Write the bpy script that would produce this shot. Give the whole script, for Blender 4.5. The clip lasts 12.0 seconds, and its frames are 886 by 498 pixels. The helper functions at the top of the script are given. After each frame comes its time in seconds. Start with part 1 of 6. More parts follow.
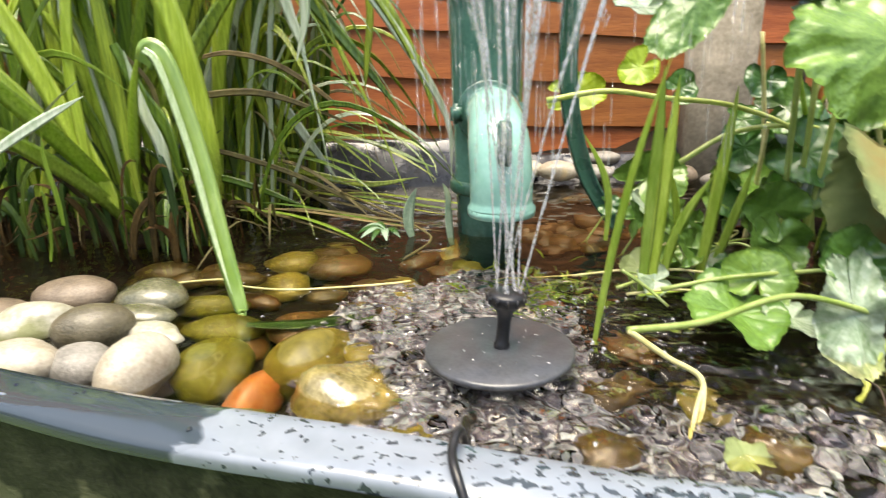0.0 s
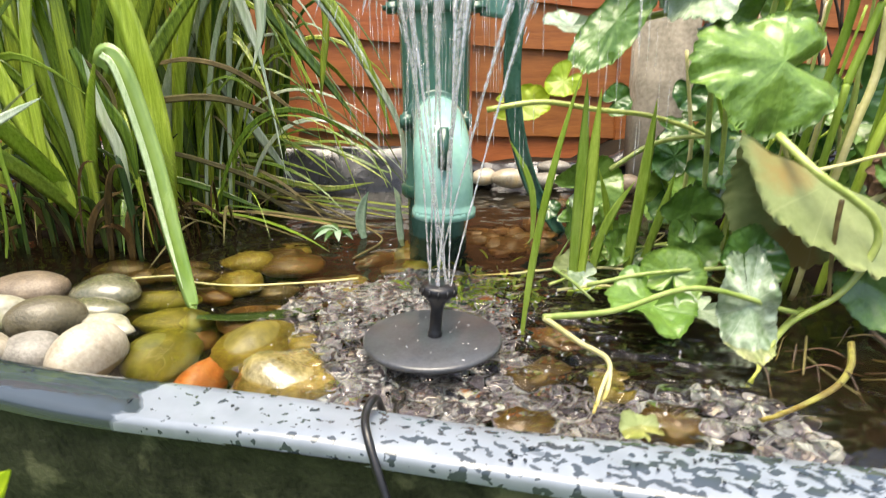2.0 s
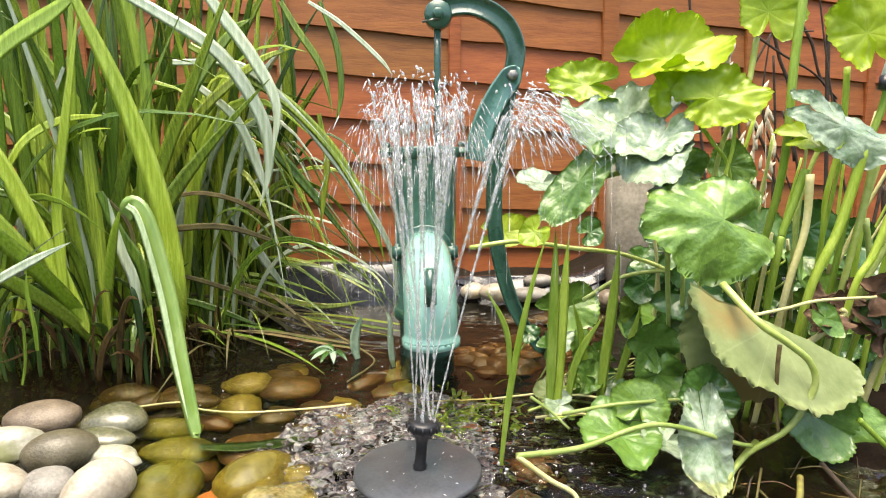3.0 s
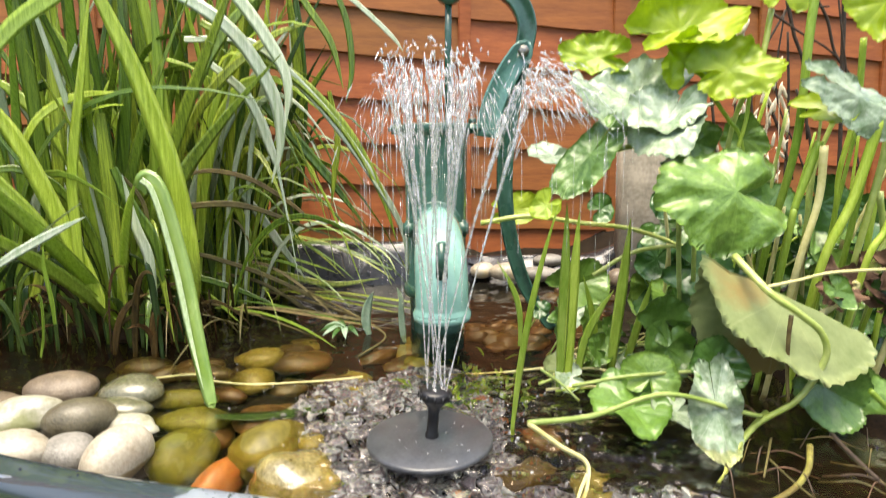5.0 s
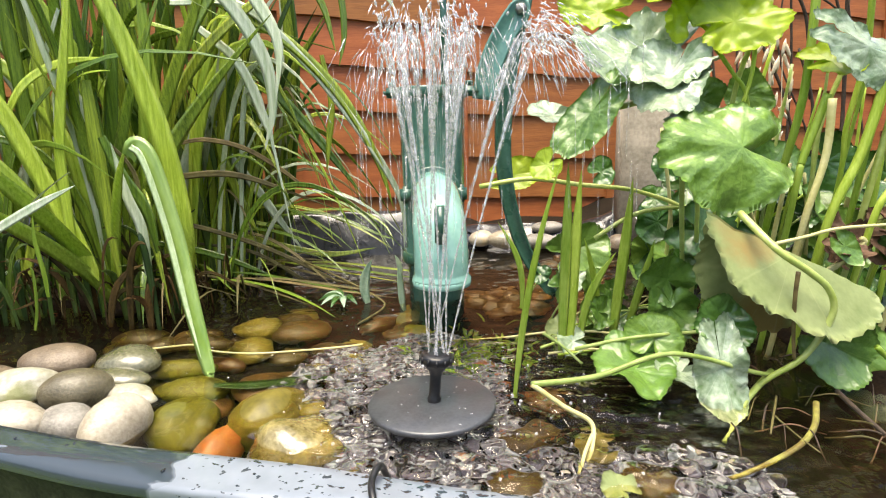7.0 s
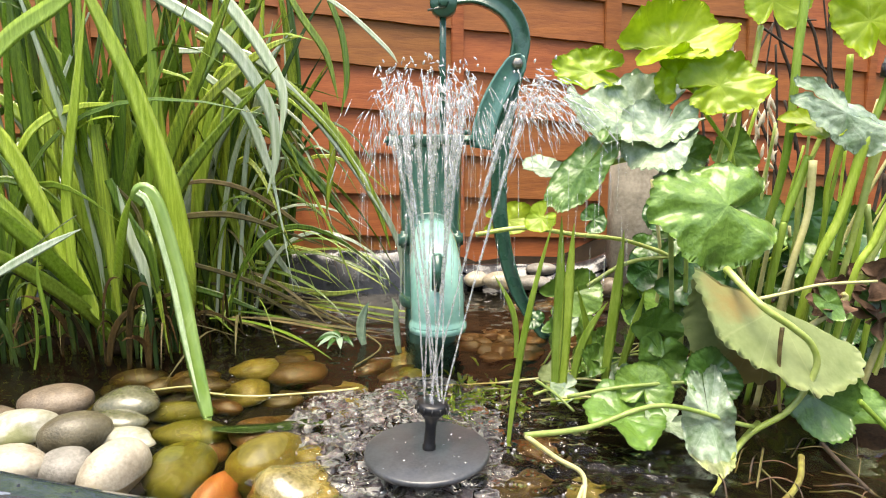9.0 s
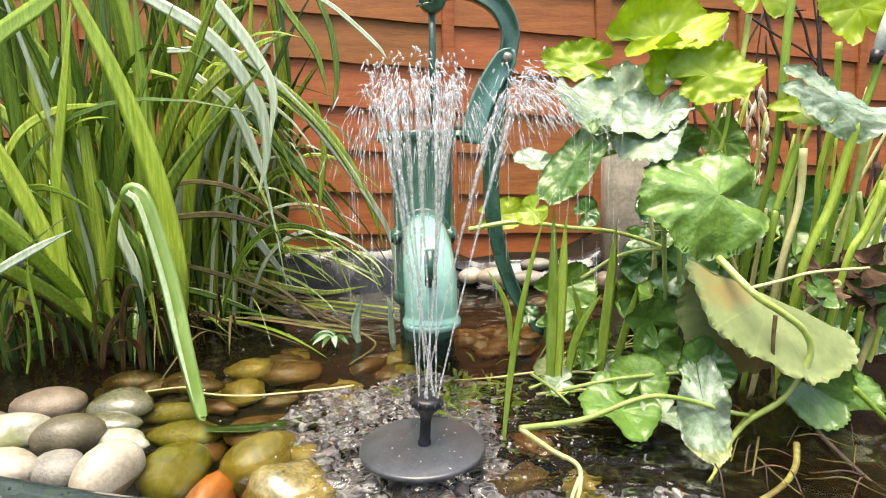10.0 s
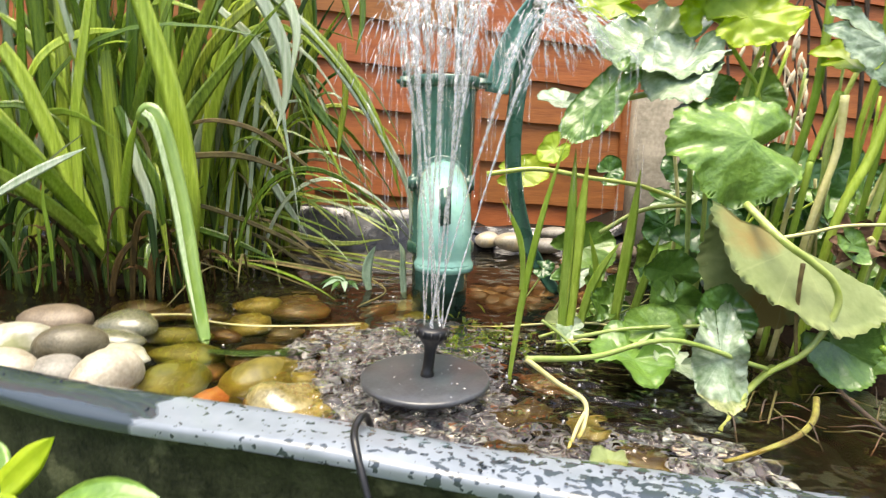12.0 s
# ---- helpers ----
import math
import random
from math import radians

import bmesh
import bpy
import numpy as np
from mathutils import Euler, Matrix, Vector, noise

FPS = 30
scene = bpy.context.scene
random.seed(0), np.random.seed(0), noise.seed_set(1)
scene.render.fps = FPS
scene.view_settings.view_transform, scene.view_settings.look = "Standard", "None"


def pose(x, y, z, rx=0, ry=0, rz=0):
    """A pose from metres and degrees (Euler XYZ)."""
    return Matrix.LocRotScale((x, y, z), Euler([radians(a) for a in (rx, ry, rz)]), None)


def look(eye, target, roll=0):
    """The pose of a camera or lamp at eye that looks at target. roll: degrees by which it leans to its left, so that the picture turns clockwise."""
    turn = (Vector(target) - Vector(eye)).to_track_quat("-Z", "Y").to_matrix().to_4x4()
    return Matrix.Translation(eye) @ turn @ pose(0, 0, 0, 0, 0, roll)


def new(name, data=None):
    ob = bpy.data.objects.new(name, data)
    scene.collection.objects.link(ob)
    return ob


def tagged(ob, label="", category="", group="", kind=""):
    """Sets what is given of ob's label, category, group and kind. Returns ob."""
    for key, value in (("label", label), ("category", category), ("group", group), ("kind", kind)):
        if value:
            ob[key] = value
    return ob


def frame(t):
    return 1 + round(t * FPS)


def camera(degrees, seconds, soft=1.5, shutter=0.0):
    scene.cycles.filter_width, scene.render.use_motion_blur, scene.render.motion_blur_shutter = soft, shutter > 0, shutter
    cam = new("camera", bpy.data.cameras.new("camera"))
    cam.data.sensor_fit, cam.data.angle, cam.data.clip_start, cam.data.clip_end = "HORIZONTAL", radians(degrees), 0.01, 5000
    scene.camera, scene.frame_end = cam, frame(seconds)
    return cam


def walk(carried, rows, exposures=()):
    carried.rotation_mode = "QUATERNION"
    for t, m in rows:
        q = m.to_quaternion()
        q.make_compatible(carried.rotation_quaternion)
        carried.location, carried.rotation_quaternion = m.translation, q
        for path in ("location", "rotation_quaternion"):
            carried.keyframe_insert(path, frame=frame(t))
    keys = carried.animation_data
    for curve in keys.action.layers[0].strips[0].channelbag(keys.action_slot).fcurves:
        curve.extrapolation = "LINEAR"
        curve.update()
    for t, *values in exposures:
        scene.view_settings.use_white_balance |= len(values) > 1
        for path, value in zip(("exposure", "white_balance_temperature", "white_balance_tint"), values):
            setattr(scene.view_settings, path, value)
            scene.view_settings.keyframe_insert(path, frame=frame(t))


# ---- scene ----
cam = camera(73.0, 12.0, soft=1.1, shutter=0.5)
PATH = [
    (0, (-0.031, -0.606, 0.321), (-0.121, 1.293, -0.3), -1.8),
    (0.5, (0.005, -0.623, 0.278), (-0.021, 1.301, -0.269), -3.1),
    (1, (0.012, -0.643, 0.293), (-0.003, 1.285, -0.24), -1.3),
    (1.5, (0.004, -0.638, 0.293), (-0.003, 1.27, -0.306), -1.8),
    (2, (0.013, -0.661, 0.32), (0.015, 1.25, -0.27), -0.6),
    (2.5, (0.023, -0.706, 0.394), (0.031, 1.259, 0.019), 0.0),
    (3, (0.03, -0.731, 0.411), (0.046, 1.245, 0.102), -0.6),
    (4.8, (0.025, -0.748, 0.408), (0.017, 1.227, 0.094), -0.2),
    (5, (0.025, -0.739, 0.392), (0.013, 1.229, 0.039), -0.7),
    (5.5, (0.024, -0.727, 0.377), (0.017, 1.231, -0.03), -0.4),
    (6, (0.028, -0.721, 0.367), (0.024, 1.233, -0.062), -1.3),
    (6.5, (0.024, -0.719, 0.366), (0.022, 1.233, -0.071), -1.3),
    (7, (0.021, -0.724, 0.372), (0.018, 1.228, -0.064), -1.6),
    (7.2, (0.014, -0.732, 0.376), (0.023, 1.223, -0.044), -0.6),
    (9, (0.017, -0.745, 0.404), (0.036, 1.226, 0.068), -0.6),
    (9.5, (0.022, -0.742, 0.399), (0.054, 1.23, 0.066), -1.0),
    (10, (0.023, -0.743, 0.397), (0.054, 1.228, 0.058), -1.6),
    (10.5, (0.025, -0.742, 0.395), (0.053, 1.227, 0.047), -2.4),
    (11, (0.037, -0.741, 0.398), (-0.001, 1.223, 0.025), -4.9),
    (11.5, (0.054, -0.738, 0.357), (0.028, 1.229, -0.005), -2.3),
    (12, (0.032, -0.733, 0.312), (-0.003, 1.232, -0.057), 1.5),
]
walk(cam, [(t, look(eye, target, roll)) for t, eye, target, roll in PATH], exposures=[(0.0, 1.40, 7120, 10), (12.0, 1.40, 7120, 10)])

# ---- light ----
world = bpy.data.worlds.new("sky")
scene.world = world
world.use_nodes = True
wn = world.node_tree.nodes
sky = wn.new("ShaderNodeTexSky")
sky.sky_type, sky.sun_disc = "NISHITA", False
sky.sun_elevation, sky.sun_rotation = radians(84), radians(200)
sky.air_density, sky.dust_density, sky.ozone_density = 1.0, 4.0, 1.0
wn["Background"].inputs["Strength"].default_value = 0.15
world.node_tree.links.new(sky.outputs["Color"], wn["Background"].inputs["Color"])
sun = new("sun", bpy.data.lights.new("sun", "SUN"))
sun.data.energy, sun.data.angle, sun.data.color = 2.4, radians(50), (1.0, 0.95, 0.84)
sun.matrix_world = look((-0.6, -1.8, 9.7), (0, 0, 0))


# ---- materials ----
def mat(name, dark, light, scale=20.0, rough=0.5, bump=0.2, fine=6.0, metallic=0.0, through_light=0.0, stretch=(1, 1, 1),
        vary=0.0, coat=0.0, veins=0.0, spots=None, spot_at=0.62, spot_rough=None, spec=0.5, rough_vary=0.1, bump_scale=None, net=0.0, coat_rough=0.08):
    """Two tones mixed by coarse and fine noise, with relief, uneven gloss, stains, and a share of light let through."""
    m = bpy.data.materials.new(name)
    m.use_nodes = True
    n, l = m.node_tree.nodes, m.node_tree.links
    b = n["Principled BSDF"]
    co = n.new("ShaderNodeTexCoord")
    mp = n.new("ShaderNodeMapping")
    mp.inputs["Scale"].default_value = stretch
    l.new(co.outputs["Object"], mp.inputs["Vector"])
    big, small = n.new("ShaderNodeTexNoise"), n.new("ShaderNodeTexNoise")
    for tex, s in ((big, scale), (small, scale * fine)):
        tex.inputs["Scale"].default_value = s
        tex.inputs["Detail"].default_value = 5.0
        l.new(mp.outputs["Vector"], tex.inputs["Vector"])
    ad = n.new("ShaderNodeMath")
    ad.operation = "MULTIPLY_ADD"
    ad.inputs[1].default_value = 0.45
    l.new(small.outputs["Fac"], ad.inputs[0])
    sc = n.new("ShaderNodeMath")
    sc.operation = "MULTIPLY"
    sc.inputs[1].default_value = 0.6
    l.new(big.outputs["Fac"], sc.inputs[0])
    l.new(sc.outputs[0], ad.inputs[2])
    ramp = n.new("ShaderNodeValToRGB")
    ramp.color_ramp.elements[0].position, ramp.color_ramp.elements[1].position = 0.36, 0.68
    ramp.color_ramp.elements[0].color, ramp.color_ramp.elements[1].color = (*dark, 1), (*light, 1)
    l.new(ad.outputs[0], ramp.inputs["Fac"])
    colour = ramp.outputs["Color"]
    if spots:
        sp = n.new("ShaderNodeTexNoise")
        sp.inputs["Scale"].default_value, sp.inputs["Detail"].default_value = scale * 0.45, 6.0
        l.new(co.outputs["Object"], sp.inputs["Vector"])
        sr = n.new("ShaderNodeValToRGB")
        sr.color_ramp.elements[0].position, sr.color_ramp.elements[1].position = spot_at, spot_at + 0.06
        l.new(sp.outputs["Fac"], sr.inputs["Fac"])
        mx = n.new("ShaderNodeMix")
        mx.data_type = "RGBA"
        mx.inputs[7].default_value = (*spots, 1)
        l.new(sr.outputs["Color"], mx.inputs[0])
        l.new(colour, mx.inputs[6])
        colour = mx.outputs[2]
    if veins:
        # paler ribs that fan out from the stalk
        se, at, mu, si, ab = n.new("ShaderNodeSeparateXYZ"), n.new("ShaderNodeMath"), n.new("ShaderNodeMath"), n.new("ShaderNodeMath"), n.new("ShaderNodeMath")
        at.operation, mu.operation, si.operation, ab.operation = "ARCTAN2", "MULTIPLY", "SINE", "ABSOLUTE"
        mu.inputs[1].default_value = 4.5
        l.new(co.outputs["Object"], se.inputs[0])
        l.new(se.outputs["X"], at.inputs[0])
        l.new(se.outputs["Y"], at.inputs[1])
        l.new(at.outputs[0], mu.inputs[0])
        wob = n.new("ShaderNodeMath")
        wob.operation = "ADD"
        wo = n.new("ShaderNodeMath")
        wo.operation = "MULTIPLY"
        wo.inputs[1].default_value = 0.9
        l.new(big.outputs["Fac"], wo.inputs[0])
        l.new(mu.outputs[0], wob.inputs[0])
        l.new(wo.outputs[0], wob.inputs[1])
        l.new(wob.outputs[0], si.inputs[0])
        l.new(si.outputs[0], ab.inputs[0])
        vr = n.new("ShaderNodeMapRange")
        vr.inputs["From Min"].default_value, vr.inputs["From Max"].default_value = 0.0, 0.11
        vr.inputs["To Min"].default_value, vr.inputs["To Max"].default_value = veins, 0.0
        l.new(ab.outputs[0], vr.inputs["Value"])
        vm = n.new("ShaderNodeMix")
        vm.data_type = "RGBA"
        vm.inputs[7].default_value = (min(1, light[0] * 1.7), min(1, light[1] * 1.45), min(1, light[2] * 1.8), 1)
        l.new(vr.outputs["Result"], vm.inputs[0])
        l.new(colour, vm.inputs[6])
        colour = vm.outputs[2]
    if vary:
        info = n.new("ShaderNodeObjectInfo")
        hs = n.new("ShaderNodeHueSaturation")
        mr = n.new("ShaderNodeMapRange")
        mr.inputs["To Min"].default_value, mr.inputs["To Max"].default_value = 1 - vary, 1 + vary
        l.new(info.outputs["Random"], mr.inputs["Value"])
        l.new(mr.outputs["Result"], hs.inputs["Value"])
        hr = n.new("ShaderNodeMapRange")
        hr.inputs["To Min"].default_value, hr.inputs["To Max"].default_value = 0.5 + 0.06 * vary, 0.5 - 0.06 * vary
        l.new(info.outputs["Random"], hr.inputs["Value"])
        l.new(hr.outputs["Result"], hs.inputs["Hue"])
        l.new(colour, hs.inputs["Color"])
        colour = hs.outputs["Color"]
    l.new(colour, b.inputs["Base Color"])
    rr = n.new("ShaderNodeMapRange")
    rr.inputs["To Min"].default_value, rr.inputs["To Max"].default_value = max(0.02, rough - rough_vary), min(1, rough + rough_vary)
    l.new(big.outputs["Fac"], rr.inputs["Value"])
    if spots and spot_rough is not None:
        rm = n.new("ShaderNodeMix")
        rm.inputs[3].default_value = spot_rough
        l.new(sr.outputs["Color"], rm.inputs[0])
        l.new(rr.outputs["Result"], rm.inputs[2])
        l.new(rm.outputs[0], b.inputs["Roughness"])
    else:
        l.new(rr.outputs["Result"], b.inputs["Roughness"])
    b.inputs["Metallic"].default_value = metallic
    b.inputs["Specular IOR Level"].default_value = spec
    b.inputs["Coat Weight"].default_value = coat
    b.inputs["Coat Roughness"].default_value = coat_rough
    bp = n.new("ShaderNodeBump")
    bp.inputs["Strength"].default_value, bp.inputs["Distance"].default_value = bump, 0.004
    if bump_scale:
        bt = n.new("ShaderNodeTexNoise")
        bt.inputs["Scale"].default_value = bump_scale
        l.new(mp.outputs["Vector"], bt.inputs["Vector"])
        l.new(bt.outputs["Fac"], bp.inputs["Height"])
    elif net:
        # quilted cells between the finest veins
        vo, va, vs = n.new("ShaderNodeTexVoronoi"), n.new("ShaderNodeMath"), n.new("ShaderNodeVectorMath")
        vo.feature = "SMOOTH_F1"
        vo.inputs["Scale"].default_value = net
        vs.operation = "MULTIPLY_ADD"
        vs.inputs[1].default_value = (0.02, 0.02, 0.02)
        l.new(big.outputs["Color"], vs.inputs[0])
        l.new(mp.outputs["Vector"], vs.inputs[2])
        l.new(vs.outputs[0], vo.inputs["Vector"])
        va.operation = "MULTIPLY_ADD"
        va.inputs[1].default_value = -0.22
        l.new(vo.outputs["Distance"], va.inputs[0])
        l.new(ad.outputs[0], va.inputs[2])
        l.new(va.outputs[0], bp.inputs["Height"])
    else:
        l.new(ad.outputs[0], bp.inputs["Height"])
    l.new(bp.outputs["Normal"], b.inputs["Normal"])
    if through_light:
        tr = n.new("ShaderNodeBsdfTranslucent")
        l.new(colour, tr.inputs["Color"])
        ms = n.new("ShaderNodeMixShader")
        ms.inputs["Fac"].default_value = through_light
        l.new(b.outputs[0], ms.inputs[1])
        l.new(tr.outputs[0], ms.inputs[2])
        l.new(ms.outputs[0], n["Material Output"].inputs["Surface"])
    return m


def water_mat(name, tint, ripple, fine, strength, ior=1.33):
    """A clear tinted sheet whose mirror share follows Fresnel, with ripples."""
    m = bpy.data.materials.new(name)
    m.use_nodes = True
    n, l = m.node_tree.nodes, m.node_tree.links
    n.remove(n["Principled BSDF"])
    co = n.new("ShaderNodeTexCoord")
    a, c = n.new("ShaderNodeTexNoise"), n.new("ShaderNodeTexNoise")
    a.inputs["Scale"].default_value, c.inputs["Scale"].default_value = ripple, fine
    a.inputs["Detail"].default_value, c.inputs["Detail"].default_value = 2.0, 0.6
    l.new(co.outputs["Object"], a.inputs["Vector"])
    l.new(co.outputs["Object"], c.inputs["Vector"])
    # the fountain's fall stirs the water round it, and calms down with distance
    ln = n.new("ShaderNodeVectorMath")
    ln.operation = "DISTANCE"
    ln.inputs[1].default_value = (0.08, -0.06, 0.0)
    l.new(co.outputs["Object"], ln.inputs[0])
    mr = n.new("ShaderNodeMapRange")
    mr.inputs["From Min"].default_value, mr.inputs["From Max"].default_value = 0.16, 0.34
    mr.inputs["To Min"].default_value, mr.inputs["To Max"].default_value = 1.0, 0.06
    l.new(ln.outputs["Value"], mr.inputs["Value"])
    mu = n.new("ShaderNodeMath")
    mu.operation = "MULTIPLY_ADD"
    l.new(c.outputs["Fac"], mu.inputs[0])
    l.new(mr.outputs["Result"], mu.inputs[1])
    am = n.new("ShaderNodeMath")
    am.operation = "MULTIPLY"
    am.inputs[1].default_value = 0.35
    l.new(a.outputs["Fac"], am.inputs[0])
    l.new(am.outputs[0], mu.inputs[2])
    bp = n.new("ShaderNodeBump")
    bp.inputs["Strength"].default_value, bp.inputs["Distance"].default_value = strength, 0.018
    l.new(mu.outputs[0], bp.inputs["Height"])
    fr = n.new("ShaderNodeFresnel")
    fr.inputs["IOR"].default_value = ior
    l.new(bp.outputs["Normal"], fr.inputs["Normal"])
    tr, gl = n.new("ShaderNodeBsdfRefraction"), n.new("ShaderNodeBsdfGlossy")
    tr.inputs["IOR"].default_value, tr.inputs["Roughness"].default_value = 1.18, 0.0
    tr.inputs["Color"].default_value = (*tint, 1)
    l.new(bp.outputs["Normal"], tr.inputs["Normal"])
    gl.inputs["Roughness"].default_value = 0.02
    l.new(bp.outputs["Normal"], gl.inputs["Normal"])
    ms = n.new("ShaderNodeMixShader")
    l.new(fr.outputs[0], ms.inputs["Fac"])
    l.new(tr.outputs[0], ms.inputs[1])
    l.new(gl.outputs[0], ms.inputs[2])
    l.new(ms.outputs[0], n["Material Output"].inputs["Surface"])
    return m


def spray_mat(name="spray", low=0.2, high=0.75):
    """Flying water: mostly clear, with bright wet glints and white froth."""
    m = bpy.data.materials.new(name)
    m.use_nodes = True
    n, l = m.node_tree.nodes, m.node_tree.links
    n.remove(n["Principled BSDF"])
    tr, gl, df = n.new("ShaderNodeBsdfTransparent"), n.new("ShaderNodeBsdfGlossy"), n.new("ShaderNodeBsdfDiffuse")
    gl.inputs["Roughness"].default_value = 0.12
    df.inputs["Color"].default_value = (0.92, 0.93, 0.95, 1)
    a, c = n.new("ShaderNodeMixShader"), n.new("ShaderNodeMixShader")
    a.inputs["Fac"].default_value = 0.5
    l.new(gl.outputs[0], a.inputs[1])
    l.new(df.outputs[0], a.inputs[2])
    co, tx, rp = n.new("ShaderNodeTexCoord"), n.new("ShaderNodeTexNoise"), n.new("ShaderNodeMapRange")
    tx.inputs["Scale"].default_value = 160.0
    l.new(co.outputs["Object"], tx.inputs["Vector"])
    l.new(tx.outputs["Fac"], rp.inputs["Value"])
    rp.inputs["From Min"].default_value, rp.inputs["From Max"].default_value = 0.35, 0.65
    rp.inputs["To Min"].default_value, rp.inputs["To Max"].default_value = low, high
    l.new(rp.outputs["Result"], c.inputs["Fac"])
    l.new(tr.outputs[0], c.inputs[1])
    l.new(a.outputs[0], c.inputs[2])
    l.new(c.outputs[0], n["Material Output"].inputs["Surface"])
    return m


def rim_mat():
    """Blue-grey plastic: sky sheen painted pale, dark wet runs, and many small dark beads where rain has settled."""
    m = bpy.data.materials.new("wet_slate_grey_plastic")
    m.use_nodes = True
    n, l = m.node_tree.nodes, m.node_tree.links
    b = n["Principled BSDF"]
    co = n.new("ShaderNodeTexCoord")
    mp = n.new("ShaderNodeMapping")
    mp.inputs["Rotation"].default_value = (0, 0, radians(14))
    l.new(co.outputs["Object"], mp.inputs["Vector"])
    sep = n.new("ShaderNodeSeparateXYZ")
    l.new(mp.outputs["Vector"], sep.inputs[0])

    def noise_at(scale, detail, stretch=None):
        tx = n.new("ShaderNodeTexNoise")
        tx.inputs["Scale"].default_value, tx.inputs["Detail"].default_value = scale, detail
        if stretch:
            m2 = n.new("ShaderNodeMapping")
            m2.inputs["Scale"].default_value = stretch
            l.new(mp.outputs["Vector"], m2.inputs["Vector"])
            l.new(m2.outputs["Vector"], tx.inputs["Vector"])
        else:
            l.new(mp.outputs["Vector"], tx.inputs["Vector"])
        return tx.outputs["Fac"]

    def ranged(value, a, c, lo=0.0, hi=1.0):
        r = n.new("ShaderNodeMapRange")
        r.inputs["From Min"].default_value, r.inputs["From Max"].default_value = a, c
        r.inputs["To Min"].default_value, r.inputs["To Max"].default_value = lo, hi
        l.new(value, r.inputs["Value"])
        return r.outputs["Result"]

    def calc(op, p, q):
        k = n.new("ShaderNodeMath")
        k.operation = op
        for i, v in enumerate((p, q)):
            if isinstance(v, float):
                k.inputs[i].default_value = v
            else:
                l.new(v, k.inputs[i])
        return k.outputs[0]

    # sky reflected in the wet surface, painted pale, mostly towards +x
    sky_sheen = ranged(calc("ADD", noise_at(7.0, 3.0, (1, 2.2, 1)), calc("ADD", ranged(sep.outputs["X"], -0.20, -0.15, -0.15, 0.12), ranged(sep.outputs["X"], -0.44, -0.37, 0.10, 0.0))), 0.50, 0.53)
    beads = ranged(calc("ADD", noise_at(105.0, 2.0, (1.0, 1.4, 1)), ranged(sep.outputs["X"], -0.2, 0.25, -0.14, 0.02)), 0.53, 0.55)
    pale = calc("MULTIPLY", sky_sheen, calc("SUBTRACT", 1.0, beads))
    # small glints of sky, also painted into the base colour
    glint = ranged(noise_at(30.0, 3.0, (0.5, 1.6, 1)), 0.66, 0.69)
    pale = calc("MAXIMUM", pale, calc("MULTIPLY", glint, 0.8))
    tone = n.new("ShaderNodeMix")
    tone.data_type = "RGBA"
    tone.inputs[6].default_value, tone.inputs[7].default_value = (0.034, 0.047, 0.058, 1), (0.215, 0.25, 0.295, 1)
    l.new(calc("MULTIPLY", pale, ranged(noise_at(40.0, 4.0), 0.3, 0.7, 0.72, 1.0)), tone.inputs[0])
    l.new(tone.outputs[2], b.inputs["Base Color"])
    l.new(ranged(pale, 0.0, 1.0, 0.10, 0.32), b.inputs["Roughness"])
    b.inputs["Coat Weight"].default_value, b.inputs["Coat Roughness"].default_value = 0.6, 0.06
    bp = n.new("ShaderNodeBump")
    bp.inputs["Strength"].default_value, bp.inputs["Distance"].default_value = 0.35, 0.003
    l.new(calc("ADD", calc("MULTIPLY", pale, 0.4), noise_at(26.0, 2.0)), bp.inputs["Height"])
    l.new(bp.outputs["Normal"], b.inputs["Normal"])
    return m


M_RIM = rim_mat()
M_SOIL = mat("damp_soil", (0.006, 0.0045, 0.003), (0.026, 0.018, 0.01), 30, 0.9, 0.8, spec=0.12)
M_GRASS_FAR = mat("lawn", (0.03, 0.06, 0.015), (0.08, 0.13, 0.03), 3, 0.9, 0.6)
M_HEDGE = mat("hedge_leaves", (0.012, 0.03, 0.008), (0.05, 0.09, 0.025), 14, 0.8, 0.9, spec=0.12)
M_ROOTMAT = mat("dark_root_mat", (0.004, 0.003, 0.002), (0.03, 0.02, 0.01), 60, 0.9, 1.0, stretch=(3, 3, 0.6), spec=0.12)
M_PEAT = mat("wet_peat", (0.0022, 0.0016, 0.001), (0.016, 0.0095, 0.005), 40, 0.9, 0.8, spec=0.08)
# green enamel paled to paint in the haze of falling water
M_BRACKET = mat("veil_paled_enamel", (0.075, 0.19, 0.16), (0.12, 0.27, 0.23), 20, 0.25, 0.1, coat=0.4)
M_BED = mat("pond_silt", (0.0015, 0.001, 0.0006), (0.008, 0.005, 0.002), 14, 0.8, 0.6, spec=0.12)
M_LINER = mat("wet_black_liner", (0.009, 0.010, 0.013), (0.030, 0.033, 0.039), 18, 0.22, 0.5, rough_vary=0.15, coat=0.3)

M_WALL = mat("mossy_dark_plastic", (0.005, 0.006, 0.005), (0.038, 0.043, 0.024), 36, 0.5, 0.7, spots=(0.085, 0.09, 0.05), spot_at=0.56, spec=0.2)
M_FENCE = mat("orange_stained_timber", (0.24, 0.068, 0.014), (0.41, 0.132, 0.030), 5, 0.6, 0.35, stretch=(1, 1, 9), vary=0.14, spots=(0.32, 0.085, 0.02), spot_at=0.6)
M_CONCRETE = mat("weathered_concrete", (0.12, 0.105, 0.075), (0.28, 0.25, 0.195), 16, 0.85, 0.5)
M_PUMP = mat("dark_green_enamel", (0.020, 0.074, 0.050), (0.042, 0.118, 0.085), 25, 0.28, 0.12, coat=0.5, rough_vary=0.08)
